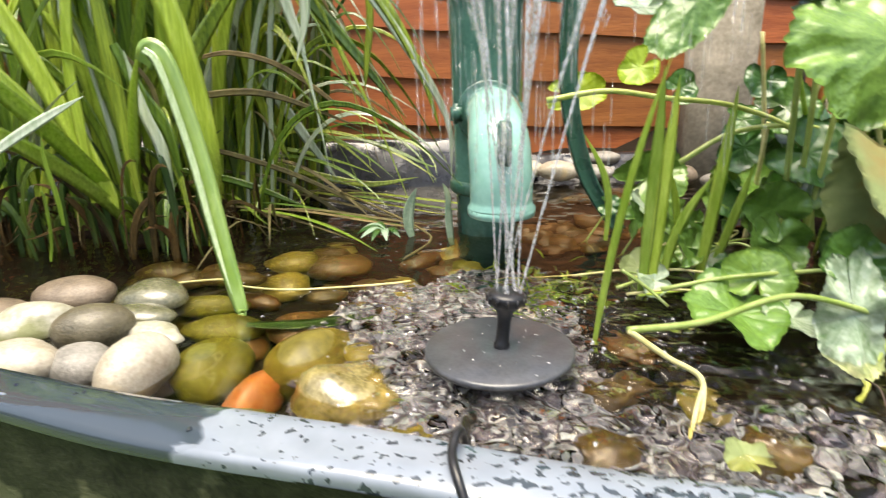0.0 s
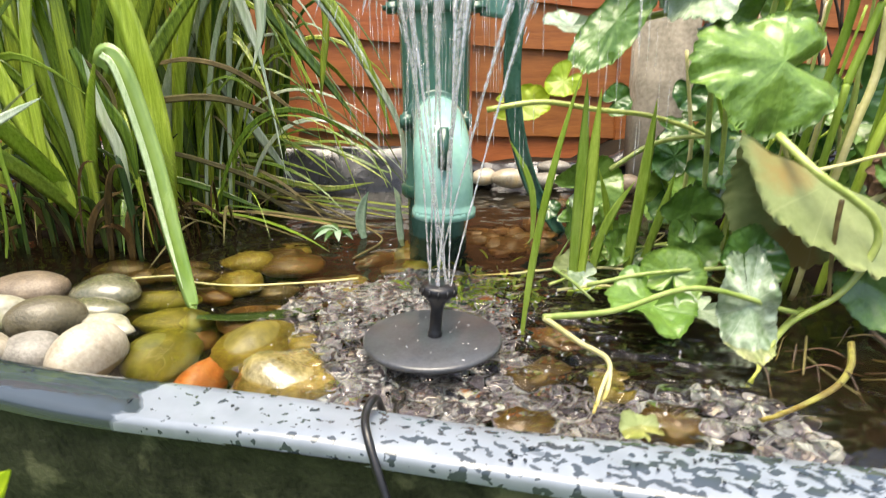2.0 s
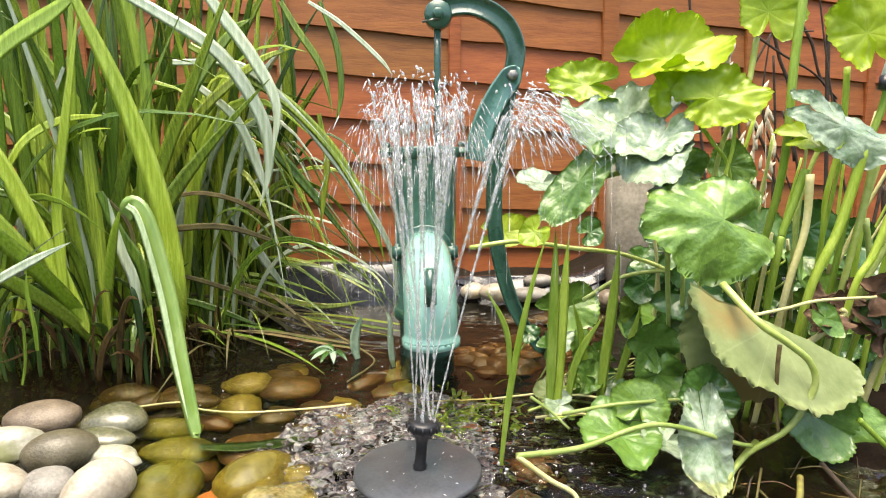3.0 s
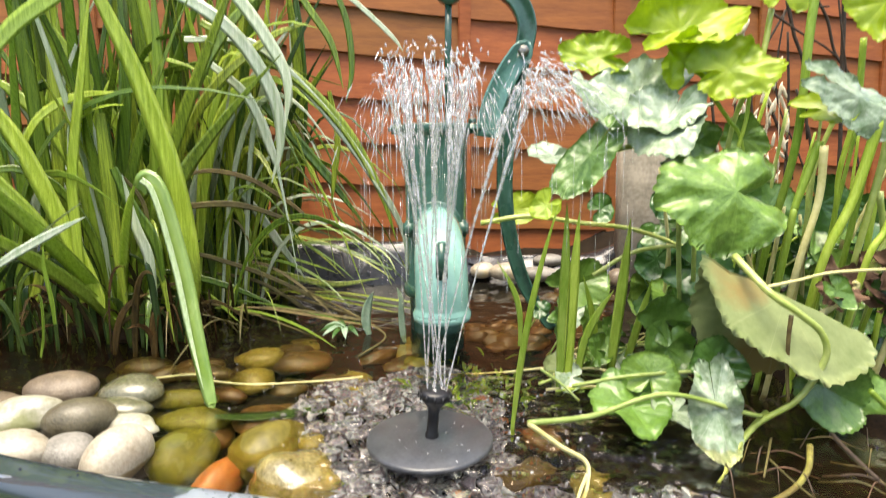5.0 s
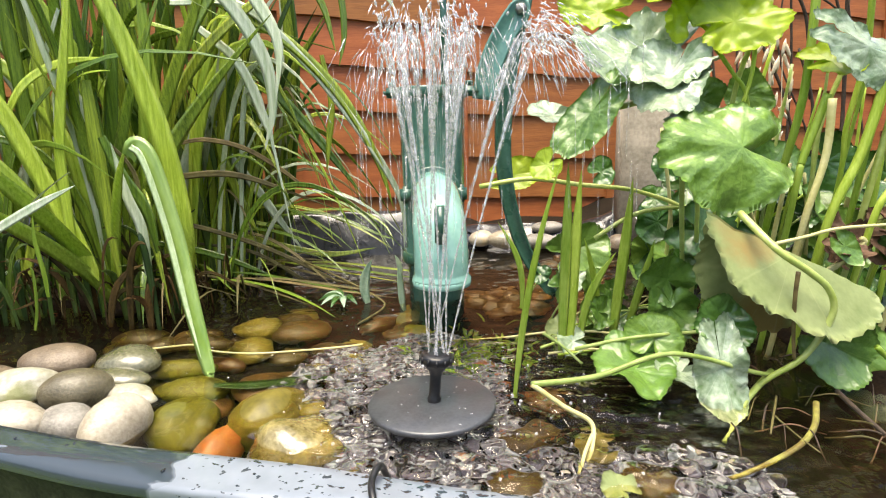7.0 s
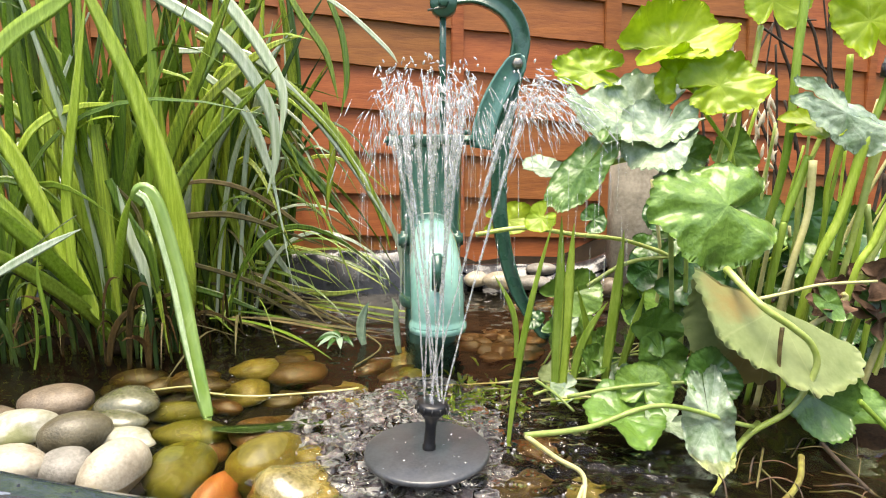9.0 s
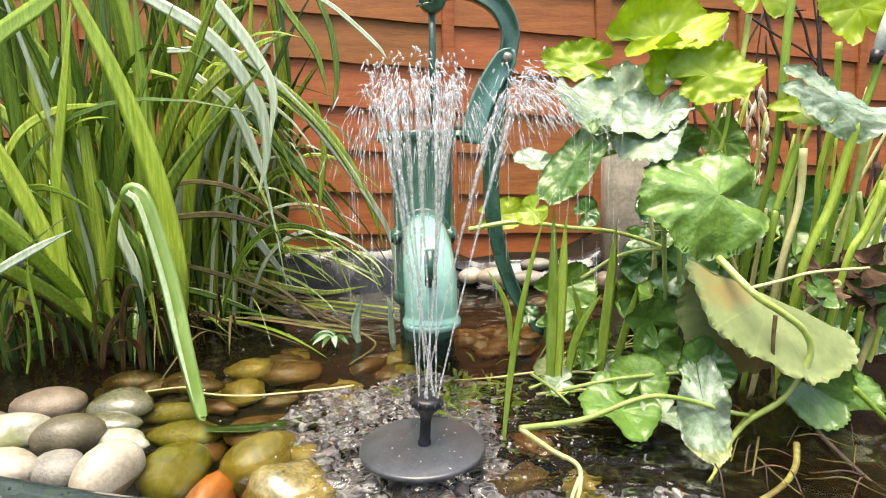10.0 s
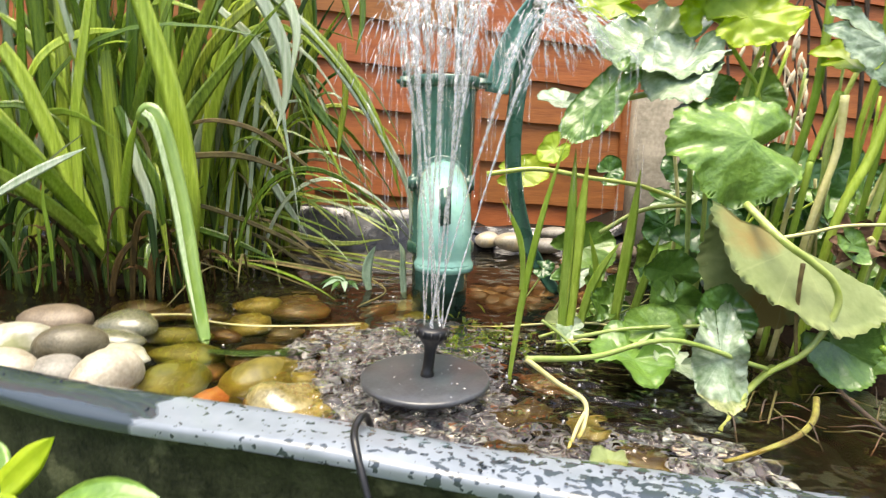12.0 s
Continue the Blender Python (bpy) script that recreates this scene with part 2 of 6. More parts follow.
# spout and barrel enamel, lightened for the water veil and its highlights
M_SPOUT = mat("veil_paled_wet_enamel", (0.19, 0.40, 0.335), (0.29, 0.53, 0.46), 18, 0.2, 0.1, coat=0.6)
M_BARREL = mat("veil_lightened_wet_enamel", (0.038, 0.115, 0.088), (0.075, 0.18, 0.145), 25, 0.24, 0.12, coat=0.6, rough_vary=0.08)
M_STEEL = mat("dull_steel", (0.16, 0.15, 0.13), (0.38, 0.36, 0.33), 60, 0.4, 0.3, metallic=0.9)
M_DISC = mat("wet_solar_panel", (0.03, 0.033, 0.038), (0.06, 0.065, 0.073), 40, 0.38, 0.1, coat=0.5)
M_BLACK = mat("black_plastic", (0.008, 0.008, 0.009), (0.018, 0.018, 0.02), 40, 0.32, 0.1)
M_CABLE = mat("black_cable", (0.007, 0.007, 0.008), (0.015, 0.015, 0.017), 40, 0.35, 0.1)
M_BLADE = mat("strap_leaf", (0.042, 0.098, 0.007), (0.28, 0.41, 0.042), 9, 0.34, 0.12, stretch=(26, 26, 0.7), through_light=0.2, vary=0.6, coat=0.6, coat_rough=0.16)
# strap leaf whitened so that its colour carries the sky's reflection
M_BLADE_SHEEN = mat("sky_sheen_strap_leaf", (0.36, 0.48, 0.27), (0.70, 0.76, 0.60), 6, 0.24, 0.06, stretch=(26, 26, 0.7), through_light=0.2, vary=0.2, coat=0.9, coat_rough=0.15)
# highlight of the folded blade, painted as a pale strip
M_SHEEN_STRIPE = mat("leaf_sheen_stripe", (0.30, 0.43, 0.18), (0.52, 0.63, 0.37), 8, 0.22, 0.06, stretch=(26, 26, 0.7), through_light=0.2, coat=0.8, coat_rough=0.15)
# lime strap leaf, brightened in colour so that front blades look lit
M_BLADE_LIME = mat("sunlit_strap_leaf", (0.21, 0.35, 0.022), (0.50, 0.66, 0.095), 9, 0.32, 0.1, stretch=(26, 26, 0.7), through_light=0.35, vary=0.3, coat=0.5, coat_rough=0.15)
M_BLADE_FOLD = mat("folded_strap_leaf", (0.15, 0.27, 0.04), (0.29, 0.42, 0.11), 8, 0.24, 0.08, stretch=(1, 1, 0.4), through_light=0.2, vary=0.1, coat=0.5)
M_BLADE_STRAW = mat("withered_strap_leaf", (0.06, 0.048, 0.014), (0.21, 0.178, 0.058), 14, 0.6, 0.2, through_light=0.25, vary=0.35)
M_LEAF = mat("broad_leaf", (0.10, 0.22, 0.028), (0.23, 0.40, 0.07), 26, 0.32, 0.7, through_light=0.28, vary=0.2, coat=0.9, veins=0.2, net=190, coat_rough=0.2)
# bright lime that includes the glow of light through the marsh leaves
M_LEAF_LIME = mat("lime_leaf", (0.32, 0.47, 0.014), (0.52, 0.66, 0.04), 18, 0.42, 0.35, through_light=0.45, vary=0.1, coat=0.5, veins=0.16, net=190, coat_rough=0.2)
# wet leaf, its light tone whitened to hold the glare of the sky
M_LEAF_WET = mat("wet_glare_leaf", (0.17, 0.28, 0.125), (0.52, 0.62, 0.45), 22, 0.22, 0.9, through_light=0.2, vary=0.12, coat=1.0, veins=0.2, net=150, coat_rough=0.12)
M_LEAF_DARK = mat("dark_glossy_leaf", (0.022, 0.085, 0.010), (0.07, 0.18, 0.03), 24, 0.3, 0.6, through_light=0.2, vary=0.25, coat=0.7, veins=0.1, net=190, coat_rough=0.18)
M_LEAF_OLD = mat("yellowing_leaf_underside", (0.20, 0.26, 0.09), (0.33, 0.39, 0.17), 11, 0.5, 0.3, through_light=0.3, spots=(0.30, 0.23, 0.075), spot_at=0.595, veins=0.16, net=220)
M_STEM = mat("pale_green_stem", (0.28, 0.38, 0.06), (0.52, 0.61, 0.2), 16, 0.35, 0.15, through_light=0.15, vary=0.25, coat=0.5)
M_OLD_STEM = mat("old_brown_green_stem", (0.10, 0.06, 0.015), (0.24, 0.24, 0.05), 26, 0.5, 0.4)
M_REED = mat("bright_reed", (0.29, 0.45, 0.035), (0.54, 0.69, 0.13), 12, 0.36, 0.12, stretch=(6, 6, 1), through_light=0.35, vary=0.2)
M_ROOT = mat("pale_root", (0.4, 0.38, 0.13), (0.6, 0.56, 0.28), 30, 0.5, 0.2)
M_TWIG = mat("dark_twig", (0.02, 0.014, 0.008), (0.075, 0.05, 0.03), 40, 0.8, 0.5)
M_DEAD = mat("dead_brown_leaf", (0.06, 0.03, 0.015), (0.2, 0.11, 0.06), 30, 0.8, 0.6)
# strap leaf with shade, or the dimness under water, put into its colour
M_BLADE_DIM = mat("dimmed_green_strap_leaf", (0.012, 0.034, 0.004), (0.065, 0.125, 0.016), 9, 0.4, 0.12, stretch=(26, 26, 0.7), through_light=0.15, vary=0.5, coat=0.15, coat_rough=0.16)
M_BLADE_ROT = mat("rotting_strap_leaf", (0.014, 0.011, 0.004), (0.075, 0.048, 0.012), 30, 0.8, 0.3, stretch=(4, 4, 1), vary=0.4, spec=0.15)
M_SEED = mat("dry_oat_husk", (0.58, 0.49, 0.32), (0.84, 0.76, 0.58), 40, 0.6, 0.2, through_light=0.2)
M_BLUE = mat("blue_green_sprig", (0.17, 0.28, 0.18), (0.36, 0.48, 0.34), 40, 0.4, 0.2, through_light=0.2)
M_WEED = mat("pond_weed", (0.06, 0.14, 0.01), (0.2, 0.32, 0.03), 30, 0.5, 0.3, through_light=0.3)
M_GRAVEL = mat("grey_pink_gravel", (0.058, 0.060, 0.098), (0.21, 0.212, 0.33), 60, 0.3, 0.3, vary=0.85, coat=0.5, fine=3.0)
M_PLASTIC = mat("white_plastic", (0.6, 0.6, 0.58), (0.78, 0.78, 0.76), 30, 0.35, 0.1)
M_WATER = water_mat("pond_water", (0.90, 0.84, 0.66), 8.0, 38.0, 1.8, 1.4)
M_SPRAY = spray_mat()
M_VEIL = spray_mat("falling_veil", 0.04, 0.34)


# ---- builders ----
def link(name, bm, material, parent=None, smooth=True):
    me = bpy.data.meshes.new(name)
    bm.normal_update()
    bm.to_mesh(me)
    bm.free()
    me.materials.append(material)
    if smooth:
        for p in me.polygons:
            p.use_smooth = True
    ob = new(name, me)
    ob.parent = parent
    return ob


def part(name, bm, material, parent, label="", smooth=True):
    return tagged(link(name, bm, material, parent, smooth), label)


def empty(name, label, category, group="", kind=""):
    ob = new(name)
    ob.empty_display_size = 0.05
    return tagged(ob, label, category, group, kind)


def thing(name, bm, material, label, category, group="", kind="", smooth=True):
    return tagged(link(name, bm, material, None, smooth), label, category, group, kind)


def bezier(a, b, c, d, n):
    a, b, c, d = (Vector(v) for v in (a, b, c, d))
    return [a * (1 - s) ** 3 + b * 3 * s * (1 - s) ** 2 + c * 3 * s * s * (1 - s) + d * s ** 3 for s in (i / n for i in range(n + 1))]


def chain(points, n):
    """A smooth curve through points, n steps a span."""
    p = [Vector(v) for v in points]
    p = [p[0] * 2 - p[1]] + p + [p[-1] * 2 - p[-2]]
    out = []
    for i in range(1, len(p) - 2):
        for k in range(n):
            s = k / n
            out.append(0.5 * (2 * p[i] + (p[i + 1] - p[i - 1]) * s + (2 * p[i - 1] - 5 * p[i] + 4 * p[i + 1] - p[i + 2]) * s * s
                              + (3 * p[i] - p[i - 1] - 3 * p[i + 1] + p[i + 2]) * s ** 3))
    return out + [p[-2]]


def tube_into(bm, pts, radius, sides=8, cap=True, squash=1.0):
    """A tube along pts; radius is a number or a function of 0..1."""
    rings, up = [], Vector((0, 0, 1))
    prev = None
    for i, p in enumerate(pts):
        t = (pts[min(i + 1, len(pts) - 1)] - pts[max(i - 1, 0)]).normalized()
        if prev is None:
            s = t.cross(up if abs(t.z) < 0.9 else Vector((0, 1, 0))).normalized()
        else:
            s = (prev - t * prev.dot(t)).normalized()
        prev = s
        w = t.cross(s)
        r = radius(i / (len(pts) - 1)) if callable(radius) else radius
        rings.append([bm.verts.new(p + (s * math.cos(a) + w * math.sin(a) * squash) * r) for a in (2 * math.pi * k / sides for k in range(sides))])
    for a, b in zip(rings, rings[1:]):
        for k in range(sides):
            bm.faces.new((a[k], a[(k + 1) % sides], b[(k + 1) % sides], b[k]))
    if cap:
        bm.faces.new(rings[0][::-1])
        bm.faces.new(rings[-1])
    return bm


def tube(pts, radius, sides=8, cap=True, squash=1.0):
    return tube_into(bmesh.new(), [Vector(p) for p in pts], radius, sides, cap, squash)


def lathe(profile, sides=40):
    """A body turned about z from (radius, height) pairs, closed at both ends."""
    bm = bmesh.new()
    rings = [[bm.verts.new((r * math.cos(2 * math.pi * k / sides), r * math.sin(2 * math.pi * k / sides), z)) for k in range(sides)] for r, z in profile]
    for a, b in zip(rings, rings[1:]):
        for k in range(sides):
            bm.faces.new((a[k], a[(k + 1) % sides], b[(k + 1) % sides], b[k]))
    bm.faces.new(rings[0][::-1])
    bm.faces.new(rings[-1])
    return bm


def box(sx, sy, sz, m=None, bevel=0.0):
    bm = bmesh.new()
    bmesh.ops.create_cube(bm, size=1)
    bmesh.ops.scale(bm, vec=(sx, sy, sz), verts=bm.verts)
    if bevel:
        bmesh.ops.bevel(bm, geom=bm.edges[:], offset=bevel, segments=2, affect="EDGES")
    if m is not None:
        bmesh.ops.transform(bm, matrix=m, verts=bm.verts)
    return bm


def moved(bm, m):
    bmesh.ops.transform(bm, matrix=m, verts=bm.verts)
    return bm


def blade_bm(pts, width, facing=(0, -1, 0.25), fold=0.18, twist=0.0, root=0.55, blunt=0.96):
    """A strap leaf along pts: keeled, tapering to its tip, a little thick."""
    bm = bmesh.new()
    rows, f, n = [], Vector(facing).normalized(), len(pts) - 1
    for i, p in enumerate(pts):
        t = (pts[min(i + 1, n)] - pts[max(i - 1, 0)]).normalized()
        side = t.cross(f)
        side = side.normalized() if side.length > 1e-3 else Vector((1, 0, 0))
        up = side.cross(t).normalized()
        s = i / n
        if twist:
            side = (side * math.cos(twist * s) + up * math.sin(twist * s)).normalized()
            up = side.cross(t).normalized()
        w = width * 0.5 * min(root + (1 - root) * s / 0.3, 1.0) * (1 - max(0.0, (s - 0.55) / 0.45) ** 1.7 * blunt)
        rows.append([bm.verts.new(p - side * w), bm.verts.new(p - side * w * 0.45 - up * w * fold * 0.45), bm.verts.new(p - up * w * fold),
                     bm.verts.new(p + side * w * 0.45 - up * w * fold * 0.45), bm.verts.new(p + side * w), bm.verts.new(p - up * (w * fold + 0.0012))])
    for a, b in zip(rows, rows[1:]):
        for k in range(6):
            bm.faces.new((a[k], a[(k + 1) % 6], b[(k + 1) % 6], b[k]))
    return bm


def leaf_bm(radius, cup=0.15, fold=0.0, wave=0.1, lobes=37, tooth=0.05, notch=0.8, seed=0, length=1.0, droop=0.0, crumple=0.12, roll=0.0, crease=0.0):
    """A kidney-shaped leaf with a toothed edge, raised veins and a notch at its stalk; tip along +y, face up +z."""
    rng = random.Random(seed)
    ph, ph2 = rng.uniform(0, 6), rng.uniform(0, 6)
    bm = bmesh.new()
    nt, nr = 119, 9
    top, low = [], []
    for j in range(nr + 1):
        u = j / nr
        ra, rb = [], []
        for k in range(nt):
            th = -math.pi + 2 * math.pi * k / nt
            gap = math.pi - abs(th)
            out = radius * (1 - notch * math.exp(-(gap / 0.3) ** 2)) * (1 + 0.08 * math.sin(2 * th + ph) + 0.06 * math.sin(3 * th + ph2) + 0.03 * math.sin(7 * th + ph))
            out *= 1 + tooth * (abs(math.sin(lobes * th / 2)) - 0.5) * u ** 4
            r = out * u
            x, y = r * math.sin(th), r * math.cos(th) * length
            vein = abs(math.sin(th * 4.5)) ** 0.6
            z = cup * radius * u * u + wave * radius * u * u * math.sin(3 * th + ph) + 0.5 * wave * radius * u ** 3 * math.sin(5 * th + ph2) + 0.03 * radius * u * noise.noise(Vector((x, y, seed * 0.1)) * 110) + 0.2 * wave * radius * u ** 5 * math.sin(11 * th + ph)
            z += crumple * radius * u * noise.noise(Vector((x / radius * 1.9, y / radius * 1.9, seed * 1.7)))
            z += 0.5 * crumple * radius * u * noise.noise(Vector((x / radius * 4.3, y / radius * 4.3, seed * 2.9)))
            z += roll * radius * max(0.0, u - 0.6) ** 2 * 6 * (0.6 + 0.4 * math.sin(2 * th + ph2))
            z -= crease * radius * u * math.exp(-(x / (0.16 * radius)) ** 2)
            z += 0.05 * radius * vein * u * (1 - 0.5 * u) + fold * abs(x) - droop * max(0.0, y) ** 2 / radius
            ra.append(bm.verts.new((x, y, z)))
            rb.append(bm.verts.new((x, y, z - 0.0012 * (1 - 0.6 * u))))
            if j == 0:
                break
        top.append(ra)
        low.append(rb)
    for layer, flip in ((top, False), (low, True)):
        for k in range(nt - 1):
            f = (layer[0][0], layer[1][k], layer[1][k + 1])
            bm.faces.new(f if flip else f[::-1])
        for a, b in zip(layer[1:], layer[2:]):
            for k in range(nt - 1):
                f = (a[k], b[k], b[k + 1], a[k + 1])
                bm.faces.new(f if flip else f[::-1])
    for k in range(nt - 1):
        bm.faces.new((top[nr][k], low[nr][k], low[nr][k + 1], top[nr][k + 1]))
    return bm


def aim(at, tip, face):
    """A pose at `at` whose y runs along tip and whose z leans to face."""
    y = Vector(tip).normalized()
    z = Vector(face)
    z = (z - y * z.dot(y)).normalized()
    x = y.cross(z)
    m = Matrix((x, y, z)).transposed().to_4x4()
    m.translation = Vector(at)
    return m


def leaf(parent, at, tip, face, radius, material, label="", **shape):
    ob = part("leaf", leaf_bm(radius, **shape), material, parent, label)
    ob.matrix_basis = aim(at, tip, face)
    return ob


def stem(parent, points, thick, material=None, label="", name="stem", taper=0.75):
    pts = chain(points, 7)
    return part(name, tube(pts, lambda s: 0.8 * thick * (1 - (1 - taper) * s), 8), material or M_STEM, parent, label)


def pebble_bm(rx, ry, rz, seed, lump=0.1, level=3):
    bm = bmesh.new()
    bmesh.ops.create_icosphere(bm, subdivisions=level, radius=1)
    off = Vector((seed * 3.7, seed * 1.3, seed * 2.1))
    for v in bm.verts:
        d = v.co.copy()
        k = 1 + lump * noise.noise(d * 0.9 + off) * 1.6 + 0.02 * noise.noise(d * 4 + off)
        v.co = Vector((d.x * rx, d.y * ry, d.z * rz)) * k
    return bm


# ---- ground and fence ----
def ground_sheet():
    bm = bmesh.new()
    bmesh.ops.create_grid(bm, x_segments=60, y_segments=60, size=60)
    for v in bm.verts:
        v.co.z = -0.42 + 0.05 * noise.noise(v.co * 0.3)
    return bm


thing("ground", ground_sheet(), M_GRASS_FAR, "green lawn lying lower than the raised pond", "ground", kind="structure")

RIM = chain([(-1.5, 0.20, 0.066), (-0.95, 0.045, 0.066), (-0.6, -0.088, 0.066), (-0.4, -0.159, 0.066), (-0.2, -0.215, 0.066), (-0.04, -0.254, 0.066),
             (0.12, -0.294, 0.065), (0.3, -0.328, 0.064), (0.7, -0.40, 0.06), (1.5, -0.55, 0.06)], 8)


def rim_y(x):
    for a, b in zip(RIM, RIM[1:]):
        if a.x <= x <= b.x:
            return a.y + (b.y - a.y) * (x - a.x) / (b.x - a.x)
    return RIM[0].y if x < RIM[0].x else RIM[-1].y


def smooth(a, b, v):
    s = min(1.0, max(0.0, (v - a) / (b - a)))
    return s * s * (3 - 2 * s)


def bed_z(x, y):
    """The pond's floor: a shelf at the front, deeper behind, rising to the edges."""
    z = -0.075 - 0.07 * smooth(0.12, 0.5, y) - 0.05 * smooth(0.25, 0.5, x) * smooth(-0.1, 0.2, y)
    z -= 0.02 * smooth(0.45, 0.8, x)
    z += 0.13 * smooth(0.62, 1.0, y) * smooth(0.0, 0.3, x) * (1 - smooth(0.55, 0.8, x))
    z += 0.12 * smooth(-0.5, -0.95, x) * smooth(0.3, 0.6, y)
    z += 0.12 * smooth(0.5, 0.95, x) * smooth(0.15, 0.5, y)
    return z + 0.012 * noise.noise(Vector((x, y, 0)) * 9) + 0.02 * noise.noise(Vector((x, y, 3)) * 3)


def pond_bed():
    bm = bmesh.new()
    nx, ny = 90, 70
    grid = []
    for i in range(nx + 1):
        x = -1.5 + 3.0 * i / nx
        y0 = rim_y(x) + 0.004
        row = []
        for j in range(ny + 1):
            y = y0 + (1.02 - y0) * j / ny
            row.append(bm.verts.new((x, y, bed_z(x, y))))
        grid.append(row)
    for a, b in zip(grid, grid[1:]):
        for j in range(ny):
            bm.faces.new((a[j], b[j], b[j + 1], a[j + 1]))
    return bm


thing("pond_bed", pond_bed(), M_BED, "brown silty pond floor under shallow water", "pond bed", kind="structure")


def water_sheet():
    bm = bmesh.new()
    nx, ny = 330, 200
    grid = []
    for i in range(nx + 1):
        x = -1.5 + 3.0 * i / nx
        y0 = rim_y(x) + 0.002
        row = []
        for j in range(ny + 1):
            y = y0 + (1.0 - y0) * j / ny
            d = math.hypot(x - 0.09, y + 0.05)
            stir = math.exp(-(d / 0.21) ** 2)
            z = 0.0052 * stir * noise.noise(Vector((x, y * 1.2, 0)) * 32) + 0.0007 * noise.noise(Vector((x, y, 5)) * 10)
            row.append(bm.verts.new((x, y, z)))
        grid.append(row)
    for a, b in zip(grid, grid[1:]):
        for j in range(ny):
            bm.faces.new((a[j], b[j], b[j + 1], a[j + 1]))
    return bm


water = thing("water", water_sheet(), M_WATER, "clear brown pond water rippled by the fountain", "water", kind="structure")
water.visible_shadow = False


def rim_strip():
    """The flat plastic edge with rounded shoulders, an inner lip and the start of the outer wall."""
    bm = bmesh.new()
    prof = [(-0.004, -0.16), (-0.003, -0.02), (-0.002, -0.004), (0.002, 0.0), (0.012, 0.0012), (0.03, 0.0005), (0.046, 0.0), (0.0505, -0.0018), (0.0525, -0.006), (0.051, -0.014)]
    rows = []
    for i, p in enumerate(RIM):
        t = (RIM[min(i + 1, len(RIM) - 1)] - RIM[max(i - 1, 0)])
        nrm = Vector((t.y, -t.x, 0)).normalized()
        w = 1 + 0.05 * noise.noise(p * 5)
        rows.append([bm.verts.new(p + nrm * o * w + Vector((0, 0, h + 0.003 * noise.noise(p * 7 + Vector((o * 40, 0, 0)))))) for o, h in prof])
    for a, b in zip(rows, rows[1:]):
        for k in range(len(prof) - 1):
            bm.faces.new((a[k], b[k], b[k + 1], a[k + 1])[::-1])
    return bm


def outer_wall():
    bm = bmesh.new()
    prof = [(0.050, -0.011), (0.046, -0.03), (0.047, -0.05), (0.050, -0.09), (0.046, -0.14), (0.047, -0.25), (0.047, -0.46)]
    rows = []
    for i, p in enumerate(RIM):
        t = (RIM[min(i + 1, len(RIM) - 1)] - RIM[max(i - 1, 0)])
        nrm = Vector((t.y, -t.x, 0)).normalized()
        rows.append([bm.verts.new(p + nrm * (o + 0.006 * noise.noise(Vector((p.x * 9, h * 30, 1)))) + Vector((0, 0, h))) for o, h in prof])
    for a, b in zip(rows, rows[1:]):
        for k in range(len(prof) - 1):
            bm.faces.new((a[k], b[k], b[k + 1], a[k + 1])[::-1])
    return bm


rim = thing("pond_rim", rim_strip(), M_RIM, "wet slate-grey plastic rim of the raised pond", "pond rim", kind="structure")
part("outer_wall", outer_wall(), M_WALL, rim, "dark mossy outer wall of the pond")


def liner_top(x):
    if x < 0.02:
        return 0.105 + 0.018 * smooth(-0.3, -0.8, x)
    return 0.052 + 0.07 * smooth(0.42, 0.68, x)


def liner_strip():
    """Black sheet hung over the far bank, creased, with a rolled top."""
    bm = bmesh.new()
    nx = 150
    prof = [(0.0, -0.17), (0.02, -0.02), (0.05, 0.35), (0.075, 0.75), (0.09, 0.97), (0.1, 1.06), (0.115, 1.05), (0.125, 0.9), (0.13, 0.6)]
    rows = []
    for i in range(nx + 1):
        x = -1.5 + 3.0 * i / nx
        top = liner_top(x)
        y0 = 0.86 + 0.06 * smooth(0.0, 0.25, x) + 0.02 * noise.noise(Vector((x * 4, 0, 0)))
        row = []
        for o, h in prof:
            crease = 0.022 * noise.noise(Vector((x * 13 + h * 3, h * 4, 2))) + 0.016 * abs(noise.noise(Vector((x * 24 - h * 9, h * 5, 6))))
            row.append(bm.verts.new((x, y0 + o + crease, h * top if h > 0 else h)))
        rows.append(row)
    for a, b in zip(rows, rows[1:]):
        for k in range(len(prof) - 1):
            bm.faces.new((a[k], b[k], b[k + 1], a[k + 1])[::-1])
    return bm


thing("pond_liner", liner_strip(), M_LINER, "wet creased black liner hung over the far bank", "liner", kind="structure")


def bank_sheet():
    bm = bmesh.new()
    grid = []
    for i in range(61):
        x = -4.4 + 8.8 * i / 60
        grid.append([bm.verts.new((x, 0.97 + 0.07 * j, min(liner_top(x), 0.1) - 0.03 + 0.03 * noise.noise(Vector((x * 6, j * 0.4, 0))))) for j in range(24)])
    for a, b in zip(grid, grid[1:]):
        for j in range(23):
            bm.faces.new((a[j], b[j], b[j + 1], a[j + 1]))
    return bm


